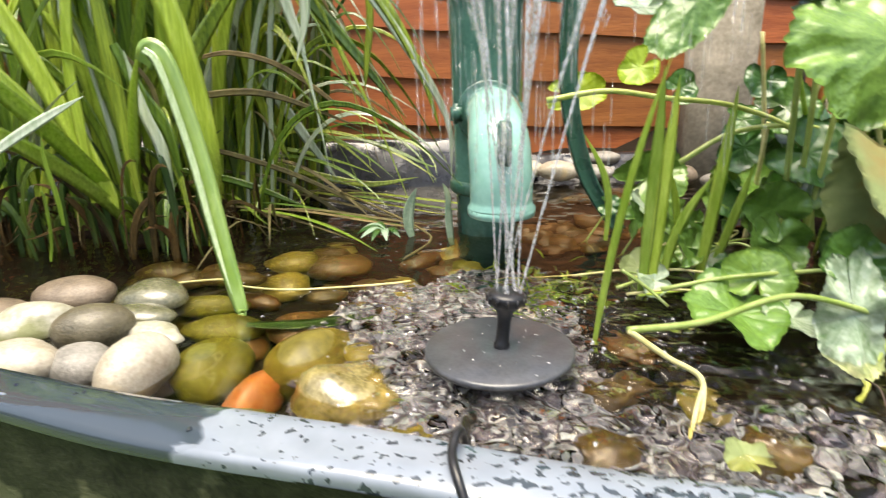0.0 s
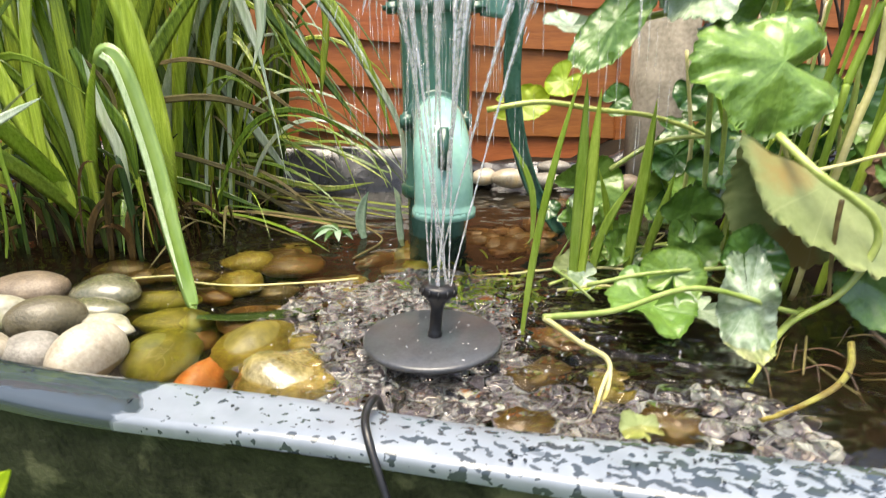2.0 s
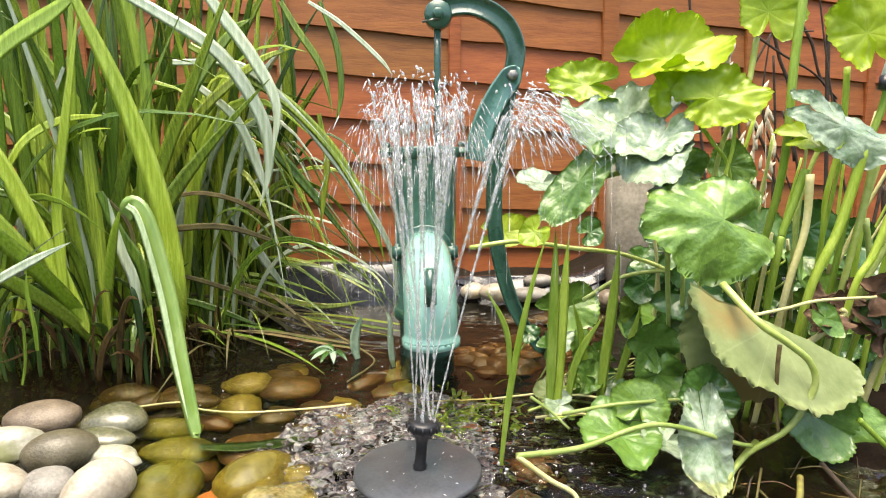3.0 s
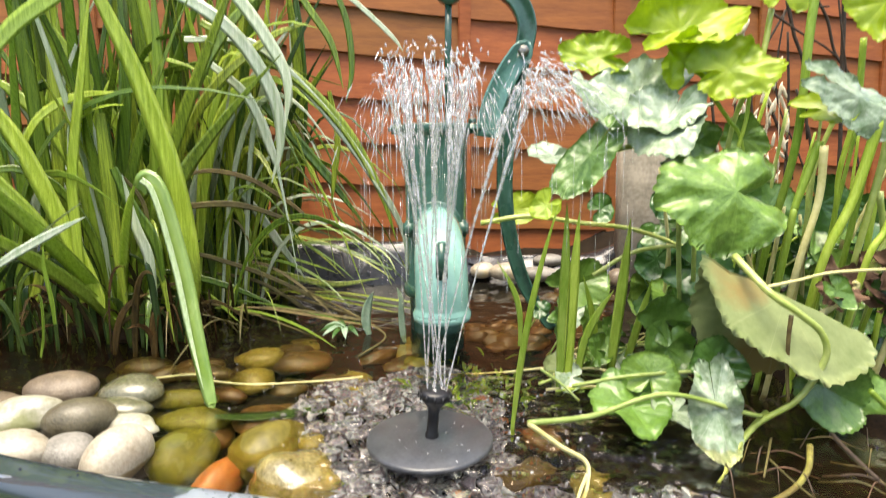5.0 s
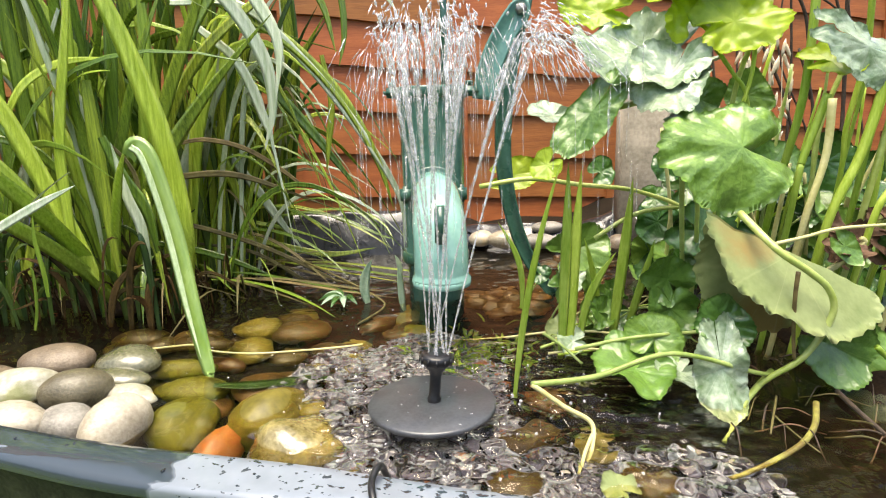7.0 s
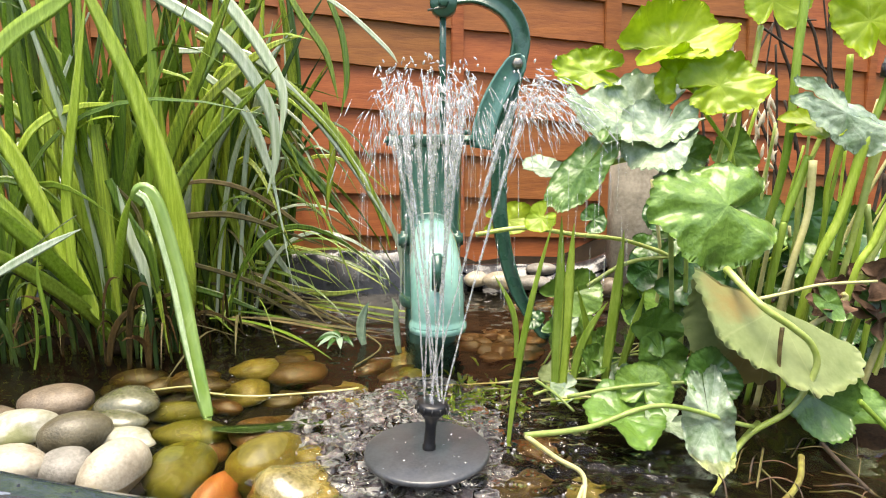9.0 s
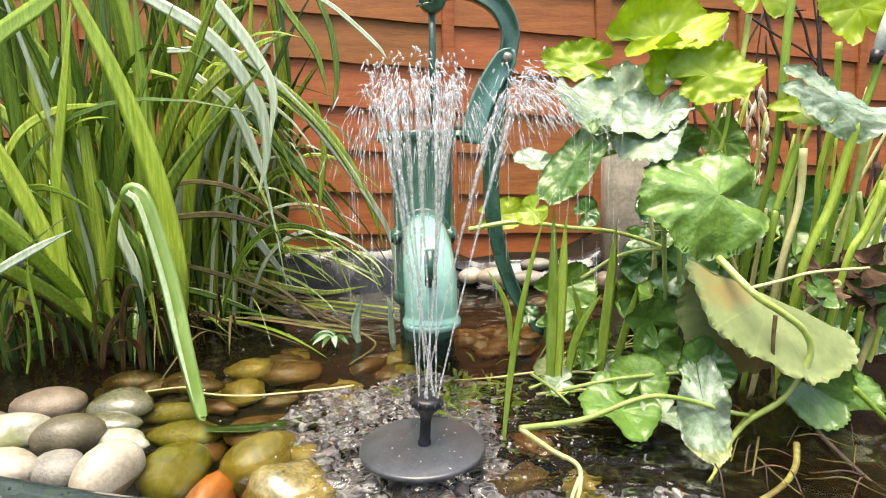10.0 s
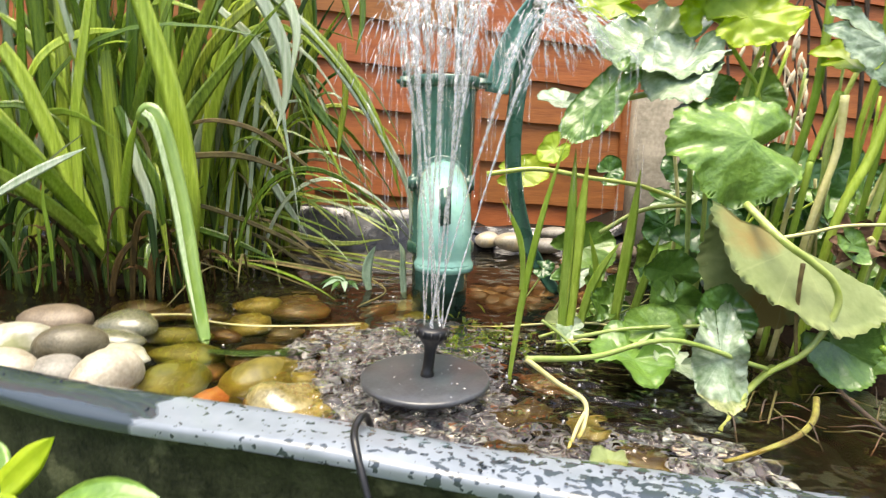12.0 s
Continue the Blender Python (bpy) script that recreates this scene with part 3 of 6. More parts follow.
def peat_mound(x0, x1, y0, y1, seed):
    """Dark peat just above the water, with a ragged edge that dips below it."""
    bm = bmesh.new()
    nx, ny = 56, 56
    grid = []
    for i in range(nx + 1):
        row = []
        for j in range(ny + 1):
            x, y = x0 + (x1 - x0) * i / nx, y0 + (y1 - y0) * j / ny
            edge = min(i / nx, 1 - i / nx, j / ny, 1 - j / ny) * 5
            k = Vector((x * 7, y * 7, seed))
            z = -0.14 + 0.152 * min(1.0, edge * 1.15 + 0.35 * noise.noise(k)) + 0.010 * noise.noise(k * 3) + 0.004 * noise.noise(k * 9)
            row.append(bm.verts.new((x + 0.03 * noise.noise(k * 0.8), y + 0.03 * noise.noise(k * 0.8 + Vector((5, 0, 0))), z)))
        grid.append(row)
    for a, b in zip(grid, grid[1:]):
        for j in range(ny):
            bm.faces.new((a[j], b[j], b[j + 1], a[j + 1]))
    return bm


thing("peat_mound", peat_mound(0.40, 1.45, -0.20, 0.78, 3), M_PEAT, "dark wet peat under the marsh plants", "soil", kind="structure")
thing("peat_mound", peat_mound(-1.45, -0.50, 0.40, 0.92, 8), M_PEAT, "dark wet peat under the sedge clump", "soil", kind="structure")
thing("bank", bank_sheet(), M_SOIL, "dark damp soil between the pond and the fence", "soil", kind="structure")

FENCE_TURN, FENCE_DROOP = radians(13), math.tan(radians(3.6))
FENCE = Matrix.Translation((0.085, 1.27, 0)) @ Matrix.Rotation(FENCE_TURN, 4, "Z")
fence = empty("fence", "orange-stained lapped timber fence panels behind the pond", "fence", kind="structure")


def board_bm(length, high, seed):
    """A feather-edge board: thin at its top, thick and wavy at its lower edge."""
    bm = bmesh.new()
    n, rows = 14, []
    for i in range(n + 1):
        u = length * i / n
        w = 0.007 * noise.noise(Vector((u * 5, seed * 3.1, 0))) + 0.003 * noise.noise(Vector((u * 17, seed, 4)))
        z = -u * FENCE_DROOP
        rows.append([bm.verts.new((u, -0.020, z + w)), bm.verts.new((u, -0.014, z + high * 0.5)), bm.verts.new((u, -0.005, z + high + 0.02)),
                     bm.verts.new((u, 0.003, z + high + 0.02)), bm.verts.new((u, -0.004, z + w))])
    for a, b in zip(rows, rows[1:]):
        for k in range(5):
            bm.faces.new((a[k], b[k], b[(k + 1) % 5], a[(k + 1) % 5]))
    bm.faces.new(rows[0])
    bm.faces.new(rows[-1][::-1])
    return bm


STEP = 0.134
BATTENS = (-4.0, -3.4, -2.8, -2.2, -1.64, -1.08, -0.53, 0.0, 0.545, 1.1, 1.65, 2.2, 2.8, 3.4, 4.0)
for c, (u0, u1) in enumerate(zip(BATTENS, BATTENS[1:])):
    for r in range(11):
        shift = 0.012 * noise.noise(Vector((c * 2.3, 7.7, 0)))
        ob = part("board", board_bm(u1 - u0 - 0.004, STEP, c * 11 + r), M_FENCE, fence, smooth=False)
        ob.matrix_basis = FENCE @ Matrix.Translation((u0 + 0.002, 0, -0.16 + STEP * r - u0 * FENCE_DROOP + shift))
for k, u in enumerate(BATTENS):
    wide = 0.04 if k != 8 else 0.06
    b = part("batten", box(wide, 0.022, 1.7, None, 0.003), M_FENCE, fence, smooth=False)
    b.matrix_basis = FENCE @ Matrix.Translation((u, -0.014, 0.5 - u * FENCE_DROOP))



def side_bank(x0, x1):
    """Raised soil beside the pond, level with its rim."""
    bm = bmesh.new()
    grid = []
    for i in range(25):
        x = x0 + (x1 - x0) * i / 24
        y0 = rim_y(max(-1.5, min(1.5, x)))
        grid.append([bm.verts.new((x, y0 + (1.0 - y0) * j / 20, (0.05 if j else -0.45) + 0.02 * noise.noise(Vector((x * 6, j * 0.5, 0))))) for j in range(21)])
    for a, b in zip(grid, grid[1:]):
        for j in range(20):
            bm.faces.new((a[j], b[j], b[j + 1], a[j + 1]))
    return bm


thing("soil_bed", side_bank(-4.4, -1.48), M_SOIL, "dark damp soil bed beside the pond", "soil", kind="structure")
thing("soil_bed", side_bank(1.48, 4.4), M_SOIL, "dark damp soil bed beside the pond", "soil", kind="structure")

post = thing("concrete_post", box(0.15, 0.09, 0.6, Matrix.Translation((0.596, 0.975, 0.14)), 0.008), M_CONCRETE, "short weathered concrete post before the fence", "post")



def added_hedge(m, length, seed):
    """An unseen hedge added behind and beside the viewer to block low sky light."""
    bm = bmesh.new()
    rows = []
    for i in range(41):
        u = length * (i / 40 - 0.5)
        row = []
        for o, h in ((0.0, -0.45), (0.0, 0.3), (-0.05, 0.8), (0.0, 1.2), (0.12, 1.35), (0.5, 1.35), (0.6, 1.1), (0.6, -0.45)):
            k = Vector((u * 2, h * 2, seed))
            row.append(bm.verts.new(m @ Vector((u, o + 0.12 * noise.noise(k), h + 0.06 * noise.noise(k * 2)))))
        rows.append(row)
    for a, b in zip(rows, rows[1:]):
        for k in range(7):
            bm.faces.new((a[k], b[k], b[k + 1], a[k + 1]))
    return bm


# added out of view, so that light falls more from above
for k, (m, length) in enumerate(((pose(0, -6.0, 0, 0, 0, 180), 13.0), (pose(-6.0, -2.0, 0, 0, 0, 90), 9.0), (pose(6.0, -2.0, 0, 0, 0, -90), 9.0))):
    thing("hedge", added_hedge(m, length, k), M_HEDGE, "unseen dark green hedge added to block low sky light", "hedge", kind="structure")

# ---- hand pump ----
pump = empty("hand_pump", "dark green cast-iron hand pump standing in the pond", "water pump")
pump.location = (0.004, 0.5, 0)


def pump_part(name, bm, material, label=""):
    return part(name, bm, material, pump, label)


pump_part("barrel", lathe([(0.058, -0.16), (0.058, 0.07), (0.064, 0.085), (0.064, 0.10), (0.060, 0.115), (0.062, 0.2), (0.064, 0.30), (0.066, 0.395), (0.068, 0.405), (0.068, 0.41)], 48), M_BARREL)
pump_part("collar", lathe([(0.066, 0.075), (0.07, 0.08), (0.07, 0.094), (0.066, 0.1)], 40), M_PUMP)


def flange():
    """The cover plate: a disc with two ears."""
    bm = lathe([(0.070, 0.405), (0.074, 0.409), (0.074, 0.424), (0.072, 0.428), (0.03, 0.43)], 40)
    for sx in (-1, 1):
        ear = box(0.04, 0.05, 0.019, Matrix.Translation((sx * 0.073, 0, 0.417)), 0.006)
        me = bpy.data.meshes.new("ear")
        ear.to_mesh(me)
        ear.free()
        bm.from_mesh(me)
        bpy.data.meshes.remove(me)
    return bm


cover = pump_part("cover_plate", flange(), M_PUMP)
for sx in (-0.076, 0.076):
    b = part("bolt", lathe([(0.008, 0.428), (0.008, 0.436), (0.006, 0.438)], 6), M_PUMP, cover)
    b.location = (sx, 0, 0)


def spout_bm():
    path = chain([(0.0, 0.02, 0.215), (0.002, -0.07, 0.226), (0.006, -0.15, 0.226), (0.010, -0.215, 0.195), (0.012, -0.243, 0.145), (0.012, -0.247, 0.10)], 8)
    return tube(path, lambda s: 0.046 - 0.010 * math.sin(min(1, s * 1.6) * math.pi) * 0.4 + (0.004 if s > 0.95 else 0), 28, True)


spout = pump_part("spout", spout_bm(), M_SPOUT, "wet green curved spout, toned pale for veil and highlights")
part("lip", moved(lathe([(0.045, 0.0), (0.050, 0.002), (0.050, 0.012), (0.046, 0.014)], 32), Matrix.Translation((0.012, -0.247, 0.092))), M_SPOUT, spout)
part("bucket_hook", box(0.019, 0.04, 0.058, Matrix.Translation((0.013, -0.300, 0.205)), 0.003), M_PUMP, spout, "dark green bucket hook")
plate = pump_part("spout_flange", moved(lathe([(0.052, 0), (0.055, 0.003), (0.055, 0.012), (0.052, 0.014)], 32), Matrix.Translation((0, -0.052, 0.222)) @ Matrix.Rotation(radians(90), 4, "X")), M_PUMP)
for sx in (-1, 1):
    ear = part("ear", box(0.026, 0.014, 0.034, Matrix.Translation((sx * 0.052, -0.06, 0.222)), 0.005), M_PUMP, plate)
    part("bolt", moved(lathe([(0.010, 0), (0.010, 0.007), (0.007, 0.009)], 6), Matrix.Translation((sx * 0.055, -0.067, 0.222)) @ Matrix.Rotation(radians(90), 4, "X")), M_PUMP, ear)

pump_part("pump_rod", tube([(0.027, 0, 0.40), (0.028, 0, 0.55), (0.030, 0, 0.69)], 0.007, 12), M_PUMP)
HANDLE = [(0.022, 0, 0.682), (0.06, 0, 0.70), (0.11, 0, 0.697), (0.16, 0, 0.667), (0.183, 0, 0.62), (0.178, 0, 0.57), (0.163, 0, 0.51), (0.150, 0, 0.43),
          (0.142, 0, 0.34), (0.144, 0, 0.26), (0.157, 0, 0.18), (0.182, 0, 0.10), (0.215, 0, 0.04), (0.25, 0, -0.01)]


def bar_bm(pts, half, depth, rib, sink):
    """A cast bar swept in the pump's plane: a sunk web between two raised rims, on both faces."""
    bm = bmesh.new()
    rings, n = [], len(pts) - 1
    for i, p in enumerate(pts):
        t = (pts[min(i + 1, n)] - pts[max(i - 1, 0)]).normalized()
        a, s = Vector((-t.z, 0, t.x)), i / n
        w, d = half(s), depth
        r = min(rib, w * 0.4)
        sec = [(-w, -d + 0.002), (-w + 0.002, -d), (-w + r, -d), (-w + r + 0.002, -d + sink), (w - r - 0.002, -d + sink), (w - r, -d), (w - 0.002, -d), (w, -d + 0.002),
               (w, d - 0.002), (w - 0.002, d), (w - r, d), (w - r - 0.002, d - sink), (-w + r + 0.002, d - sink), (-w + r, d), (-w + 0.002, d), (-w, d - 0.002)]
        rings.append([bm.verts.new(p + a * u + Vector((0, v, 0))) for u, v in sec])
    for a, b in zip(rings, rings[1:]):
        for k in range(16):
            bm.faces.new((a[k], a[(k + 1) % 16], b[(k + 1) % 16], b[k]))
    bm.faces.new(rings[0][::-1])
    bm.faces.new(rings[-1])
    return bm


handle = pump_part("handle", bar_bm(chain(HANDLE, 6), lambda s: 0.0205 - 0.007 * s if s < 0.85 else 0.0145 - 0.02 * (s - 0.85), 0.013, 0.0045, 0.005), M_PUMP)
part("pivot", moved(lathe([(0.024, -0.018), (0.027, -0.014), (0.027, 0.014), (0.024, 0.018)], 24), Matrix.Translation((0.031, 0, 0.682)) @ Matrix.Rotation(radians(90), 4, "X")), M_PUMP, handle)
part("bolt", moved(lathe([(0.011, 0), (0.011, 0.008), (0.008, 0.010)], 6), Matrix.Translation((0.031, -0.018, 0.682)) @ Matrix.Rotation(radians(90), 4, "X")), M_PUMP, handle)
part("pin", tube([(0.0, -0.012, 0.668), (0.034, -0.022, 0.672)], 0.0025, 8), M_STEEL, handle, "bent rusty steel pin")


def bracket_bm():
    path = chain([(0.104, 0, 0.400), (0.112, 0, 0.445), (0.128, 0, 0.49), (0.150, 0, 0.53), (0.170, 0, 0.558), (0.186, 0, 0.582)], 5)
    return bar_bm(path, lambda s: 0.023 * (1 - max(0.0, (s - 0.8) / 0.2) ** 2.2 * 0.75), 0.018, 0.005, 0.002)


bracket = pump_part("bracket", bracket_bm(), M_BRACKET, "green handle bracket, toned paler for the water veil")
part("bolt", moved(lathe([(0.011, 0), (0.011, 0.012), (0.008, 0.014)], 6), Matrix.Translation((0.175, -0.017, 0.564)) @ Matrix.Rotation(radians(90), 4, "X")), M_STEEL, bracket, "steel pivot bolt")

# ---- solar fountain ----
fountain = empty("solar_fountain", "floating round black solar fountain pump spraying water", "fountain")
part("panel", lathe([(0.076, -0.003), (0.083, -0.001), (0.084, 0.002), (0.0835, 0.005), (0.081, 0.0065), (0.01, 0.007)], 64), M_DISC, fountain, "round dark solar panel with water drops")
part("pump_body", lathe([(0.035, -0.06), (0.037, -0.055), (0.037, -0.012), (0.034, -0.009)], 32), M_BLACK, fountain)
NOZ = Matrix.Translation((0.002, 0, 0)) @ Matrix.Rotation(radians(5), 4, "Y")
nozzle = part("nozzle", moved(lathe([(0.009, 0.0), (0.009, 0.012), (0.0075, 0.014), (0.0075, 0.04), (0.0095, 0.05), (0.0185, 0.060), (0.021, 0.063), (0.021, 0.07), (0.018, 0.073), (0.004, 0.0735)], 32), NOZ), M_BLACK, fountain, "upright black spray nozzle")
for k in range(12):
    a = 2 * math.pi * k / 12
    part("rib", box(0.003, 0.004, 0.009, NOZ @ Matrix.Translation((0.021 * math.cos(a), 0.021 * math.sin(a), 0.066)), 0.0006), M_BLACK, nozzle)


def drops_on_panel():
    bm = bmesh.new()
    rng = random.Random(4)
    for _ in range(20):
        r, a = 0.076 * math.sqrt(rng.random()), rng.uniform(0, 6.28)
        m = Matrix.Translation((r * math.cos(a), r * math.sin(a), 0.007)) @ Matrix.Rotation(rng.uniform(0, 3), 4, "Z") @ Matrix.Diagonal((rng.uniform(0.0008, 0.003), rng.uniform(0.0006, 0.0012), 0.0005, 1))
        bmesh.ops.create_icosphere(bm, subdivisions=1, radius=1, matrix=m)
    return bm


tagged(part("drops", drops_on_panel(), M_SPRAY, fountain, "water drops on the panel"), kind="stuff")

# ---- jets and falling spray ----
spray = empty("water_spray", "thin fountain jets breaking into drops and falling back", "water spray")
TOP = Vector((0.0085, 0, 0.073))
JETS = [(-0.044, 0.06, 0.485), (-0.032, 0.02, 0.478), (-0.016, -0.035, 0.470), (-0.002, 0.05, 0.492), (0.012, -0.03, 0.474), (0.026, 0.04, 0.486), (0.040, 0.0, 0.470), (0.051, 0.03, 0.482),
        (-0.052, -0.01, 0.466), (0.112, 0.02, 0.468), (0.140, 0.05, 0.480)]
rng = random.Random(11)


def drop_into(verts, faces, at, way, length, thick):
    """A stretched six-sided bead."""
    t = way.normalized()
    s = t.cross(Vector((0.3, 0.9, 0.1))).normalized()
    w = t.cross(s)
    i = len(verts)
    verts.append(at - t * length)
    for f, r in ((-0.3, 0.9), (0.45, 0.85)):
        verts.extend(at + t * length * f + (s * math.cos(a) + w * math.sin(a)) * thick * r for a in (0, 1.571, 3.142, 4.712))
    verts.append(at + t * length)
    for k in range(4):
        n = (k + 1) % 4
        faces.append((i, i + 1 + n, i + 1 + k))
        faces.append((i + 1 + k, i + 1 + n, i + 5 + n, i + 5 + k))
        faces.append((i + 9, i + 5 + k, i + 5 + n))


beads, bead_faces = [], []
veil, veil_faces = [], []
for k, (dx, dy, high) in enumerate(JETS):
    side = dx > 0.09
    apex = Vector((TOP.x + dx, dy, high))
    start = TOP + Vector((0.012 * math.cos(k * 2.4) + dx * 0.06, 0.008 * math.sin(k * 2.4), 0))
    pts = []
    for i in range(41):
        s = i / 40
        p = start.lerp(apex, s)
        p.z = start.z + (apex.z - start.z) * (1 - (1 - s) ** 1.2)
        pts.append(p)
    jet = part("jet", tube([p + Vector((noise.noise(p * 60), noise.noise(p * 60 + Vector((9, 0, 0))), 0)) * 0.0007 for p in pts[:34]],
                           lambda s: 0.0011 + 0.0005 * s + 0.0003 * math.sin(s * 70 + k), 7), M_SPRAY, spray)
    part("mist", tube([p + Vector((noise.noise(p * 30 + Vector((k, 0, 0))), 0, 0)) * 0.002 for p in pts[14:39]], lambda s: 0.0012 + 0.0042 * s, 8), M_VEIL, jet, "thin mist round the jet")
    for i in range(26, 41):
        # the jet breaks up into strung beads
        s = (i - 25) / 15
        for _ in range(3):
            off = Vector((rng.gauss(0, 0.001 + 0.007 * s), rng.gauss(0, 0.001 + 0.007 * s), rng.gauss(0, 0.010)))
            drop_into(beads, bead_faces, pts[i] + off, pts[i] - pts[i - 1] + off * 0.03, rng.uniform(0.004, 0.012), rng.uniform(0.0006, 0.0014))
    for _ in range(170 if side else 54):
        # drops that top out and curl over, each on its own arc
        s = rng.random()
        if side:
            out = Vector((abs(rng.gauss(0.055, 0.035)), rng.gauss(0, 0.035), 0))
            fall = 0.06
        else:
            out = Vector((dx * 0.55 + rng.gauss(0, 0.021), dy * 0.4 + rng.gauss(0, 0.03), 0))
            fall = 0.085
        p = apex + out * s + Vector((0, 0, rng.gauss(0, 0.013) - fall * s * s))
        way = Vector((out.x, out.y, rng.gauss(0.0, 0.02) - 2 * fall * s))
        drop_into(beads, bead_faces, p, way, rng.uniform(0.0025, 0.007) + 0.010 * s, rng.uniform(0.0004, 0.0013) * (1 - 0.35 * s))
    for _ in range(4):
        # stray fat drops above the crown
        p = apex + Vector((rng.gauss(0, 0.022), rng.gauss(0, 0.02), rng.uniform(0.012, 0.034)))
        drop_into(beads, bead_faces, p, Vector((rng.gauss(0, 0.5), 0, 1)), rng.uniform(0.002, 0.005), rng.uniform(0.0012, 0.002))
    for _ in range(16):
        # faint threads of falling water
        out = Vector((dx * 0.5 + rng.gauss(0, 0.026) + (0.03 if side else 0), dy * 0.3 + rng.gauss(0, 0.04), 0))
        z = high - 0.05 - 0.20 * rng.random() ** 1.4
        drop_into(veil, veil_faces, Vector((apex.x + out.x, apex.y + out.y, z)), Vector((out.x * 0.15, out.y * 0.15, -1)), rng.uniform(0.015, 0.04), rng.uniform(0.0005, 0.0012))
me = bpy.data.meshes.new("falling_water")
me.from_pydata(beads, [], bead_faces)
me.materials.append(M_SPRAY)
for p in me.polygons:
    p.use_smooth = True
tagged(new("falling_water", me), "scattered falling water drops", kind="stuff").parent = spray
me = bpy.data.meshes.new("falling_veil")
me.from_pydata(veil, [], veil_faces)
me.materials.append(M_VEIL)
for p in me.polygons:
    p.use_smooth = True
tagged(new("falling_veil", me), "faint threads of falling water", kind="stuff").parent = spray

cable = thing("power_cable", tube(chain([(-0.03, -0.03, -0.03), (-0.035, -0.15, -0.02), (-0.036, -0.215, 0.03), (-0.040, -0.25, 0.072), (-0.045, -0.275, 0.0735), (-0.040, -0.30, 0.068), (-0.024, -0.325, 0.03), (-0.005, -0.335, -0.03), (0.02, -0.34, -0.12), (0.03, -0.37, -0.40)], 8), 0.0032, 10),
              M_CABLE, "thin black cable hung over the pond rim", "cable")

M_DROP = mat("dark_wet_spot", (0.014, 0.019, 0.024), (0.03, 0.038, 0.046), 60, 0.2, 0.0, rough_vary=0.05)


def bead_mesh(name, spots, material, label, parent):
    """Low round drops at the given places and sizes, in one mesh."""
    bm = bmesh.new()
    for at, a, b, h, turn in spots:
        bmesh.ops.create_icosphere(bm, subdivisions=1, radius=1, matrix=Matrix.Translation(at) @ Matrix.Rotation(turn, 4, "Z") @ Matrix.Diagonal((a, b, h, 1)))
    ob = part(name, bm, material, parent, label)
    return tagged(ob, kind="stuff")


rng = random.Random(77)
spots = []
for _ in range(110):
    x = rng.uniform(-0.42, 0.5) if rng.random() < 0.35 else rng.uniform(0.05, 0.5)
    k = rng.uniform(0.006, 0.042)
    size = rng.uniform(0.001, 0.0034)
    spots.append(((x - 0.21 * k, rim_y(x) - k, 0.0668), size, size * rng.uniform(0.4, 0.9), 0.0004, rng.uniform(0, 3)))
bead_mesh("rain_beads", spots, M_DROP, "water beads on the rim", rim)
# bubbles and splashes, which also stand in for sparkles of light
spots = []
for _ in range(150):
    r, a = abs(rng.gauss(0.17, 0.06)), rng.uniform(0, 6.28)
    size = rng.uniform(0.0008, 0.0026)
    spots.append(((0.02 + r * math.cos(a), r * math.sin(a), 0.001), size, size, size * rng.uniform(0.6, 1.6), 0.0))
for _ in range(34):
    size = rng.uniform(0.001, 0.0024)
    spots.append(((rng.uniform(-0.45, -0.05), rng.uniform(0.1, 0.55), 0.0008), size, size, size * 0.5, 0.0))
bead_mesh("foam", [q for q in spots if q[0][1] > rim_y(q[0][0]) + 0.01], M_SPRAY, "bubbles, splashes and beads for light sparkles on the surface", spray)

# ---- pebbles ----
STONE_KINDS = {
    "brown": mat("speckled_brown_stone", (0.075, 0.057, 0.036), (0.21, 0.162, 0.11), 35, 0.5, 0.7, coat=0.15, fine=9.0),
    "olive": mat("olive_wet_stone", (0.05, 0.052, 0.026), (0.17, 0.165, 0.10), 22, 0.2, 0.7, coat=0.7, fine=9.0),
    "grey": mat("dark_grey_stone", (0.05, 0.044, 0.025), (0.15, 0.13, 0.08), 30, 0.4, 0.7, coat=0.2, fine=9.0),
    "cream": mat("cream_stone", (0.25, 0.215, 0.155), (0.48, 0.435, 0.34), 22, 0.4, 0.7, spots=(0.5, 0.38, 0.2), coat=0.25, fine=9.0),
    "pale": mat("pale_grey_stone", (0.12, 0.112, 0.095), (0.30, 0.285, 0.25), 30, 0.5, 0.7, fine=9.0),
    "white": mat("white_striped_stone", (0.2, 0.2, 0.12), (0.5, 0.48, 0.4), 14, 0.35, 0.7, spots=(0.2, 0.21, 0.09), spot_at=0.56, fine=9.0),
    "ochre": mat("algae_ochre_stone", (0.072, 0.060, 0.006), (0.18, 0.148, 0.024), 18, 0.5, 0.5),
    "mossy": mat("mossy_green_stone", (0.050, 0.051, 0.002), (0.125, 0.122, 0.007), 22, 0.6, 0.4),
    "orange": mat("terracotta_stone", (0.20, 0.06, 0.012), (0.32, 0.115, 0.03), 16, 0.5, 0.2),
    "amber": mat("amber_stone", (0.028, 0.016, 0.002), (0.085, 0.05, 0.008), 14, 0.5, 0.3, vary=0.35),
    # cream speckle on olive, its light tone also painting wet glints
    "wet": mat("wet_cream_glint_stone", (0.075, 0.062, 0.008), (0.32, 0.265, 0.11), 30, 0.15, 0.7, coat=1.0),
}
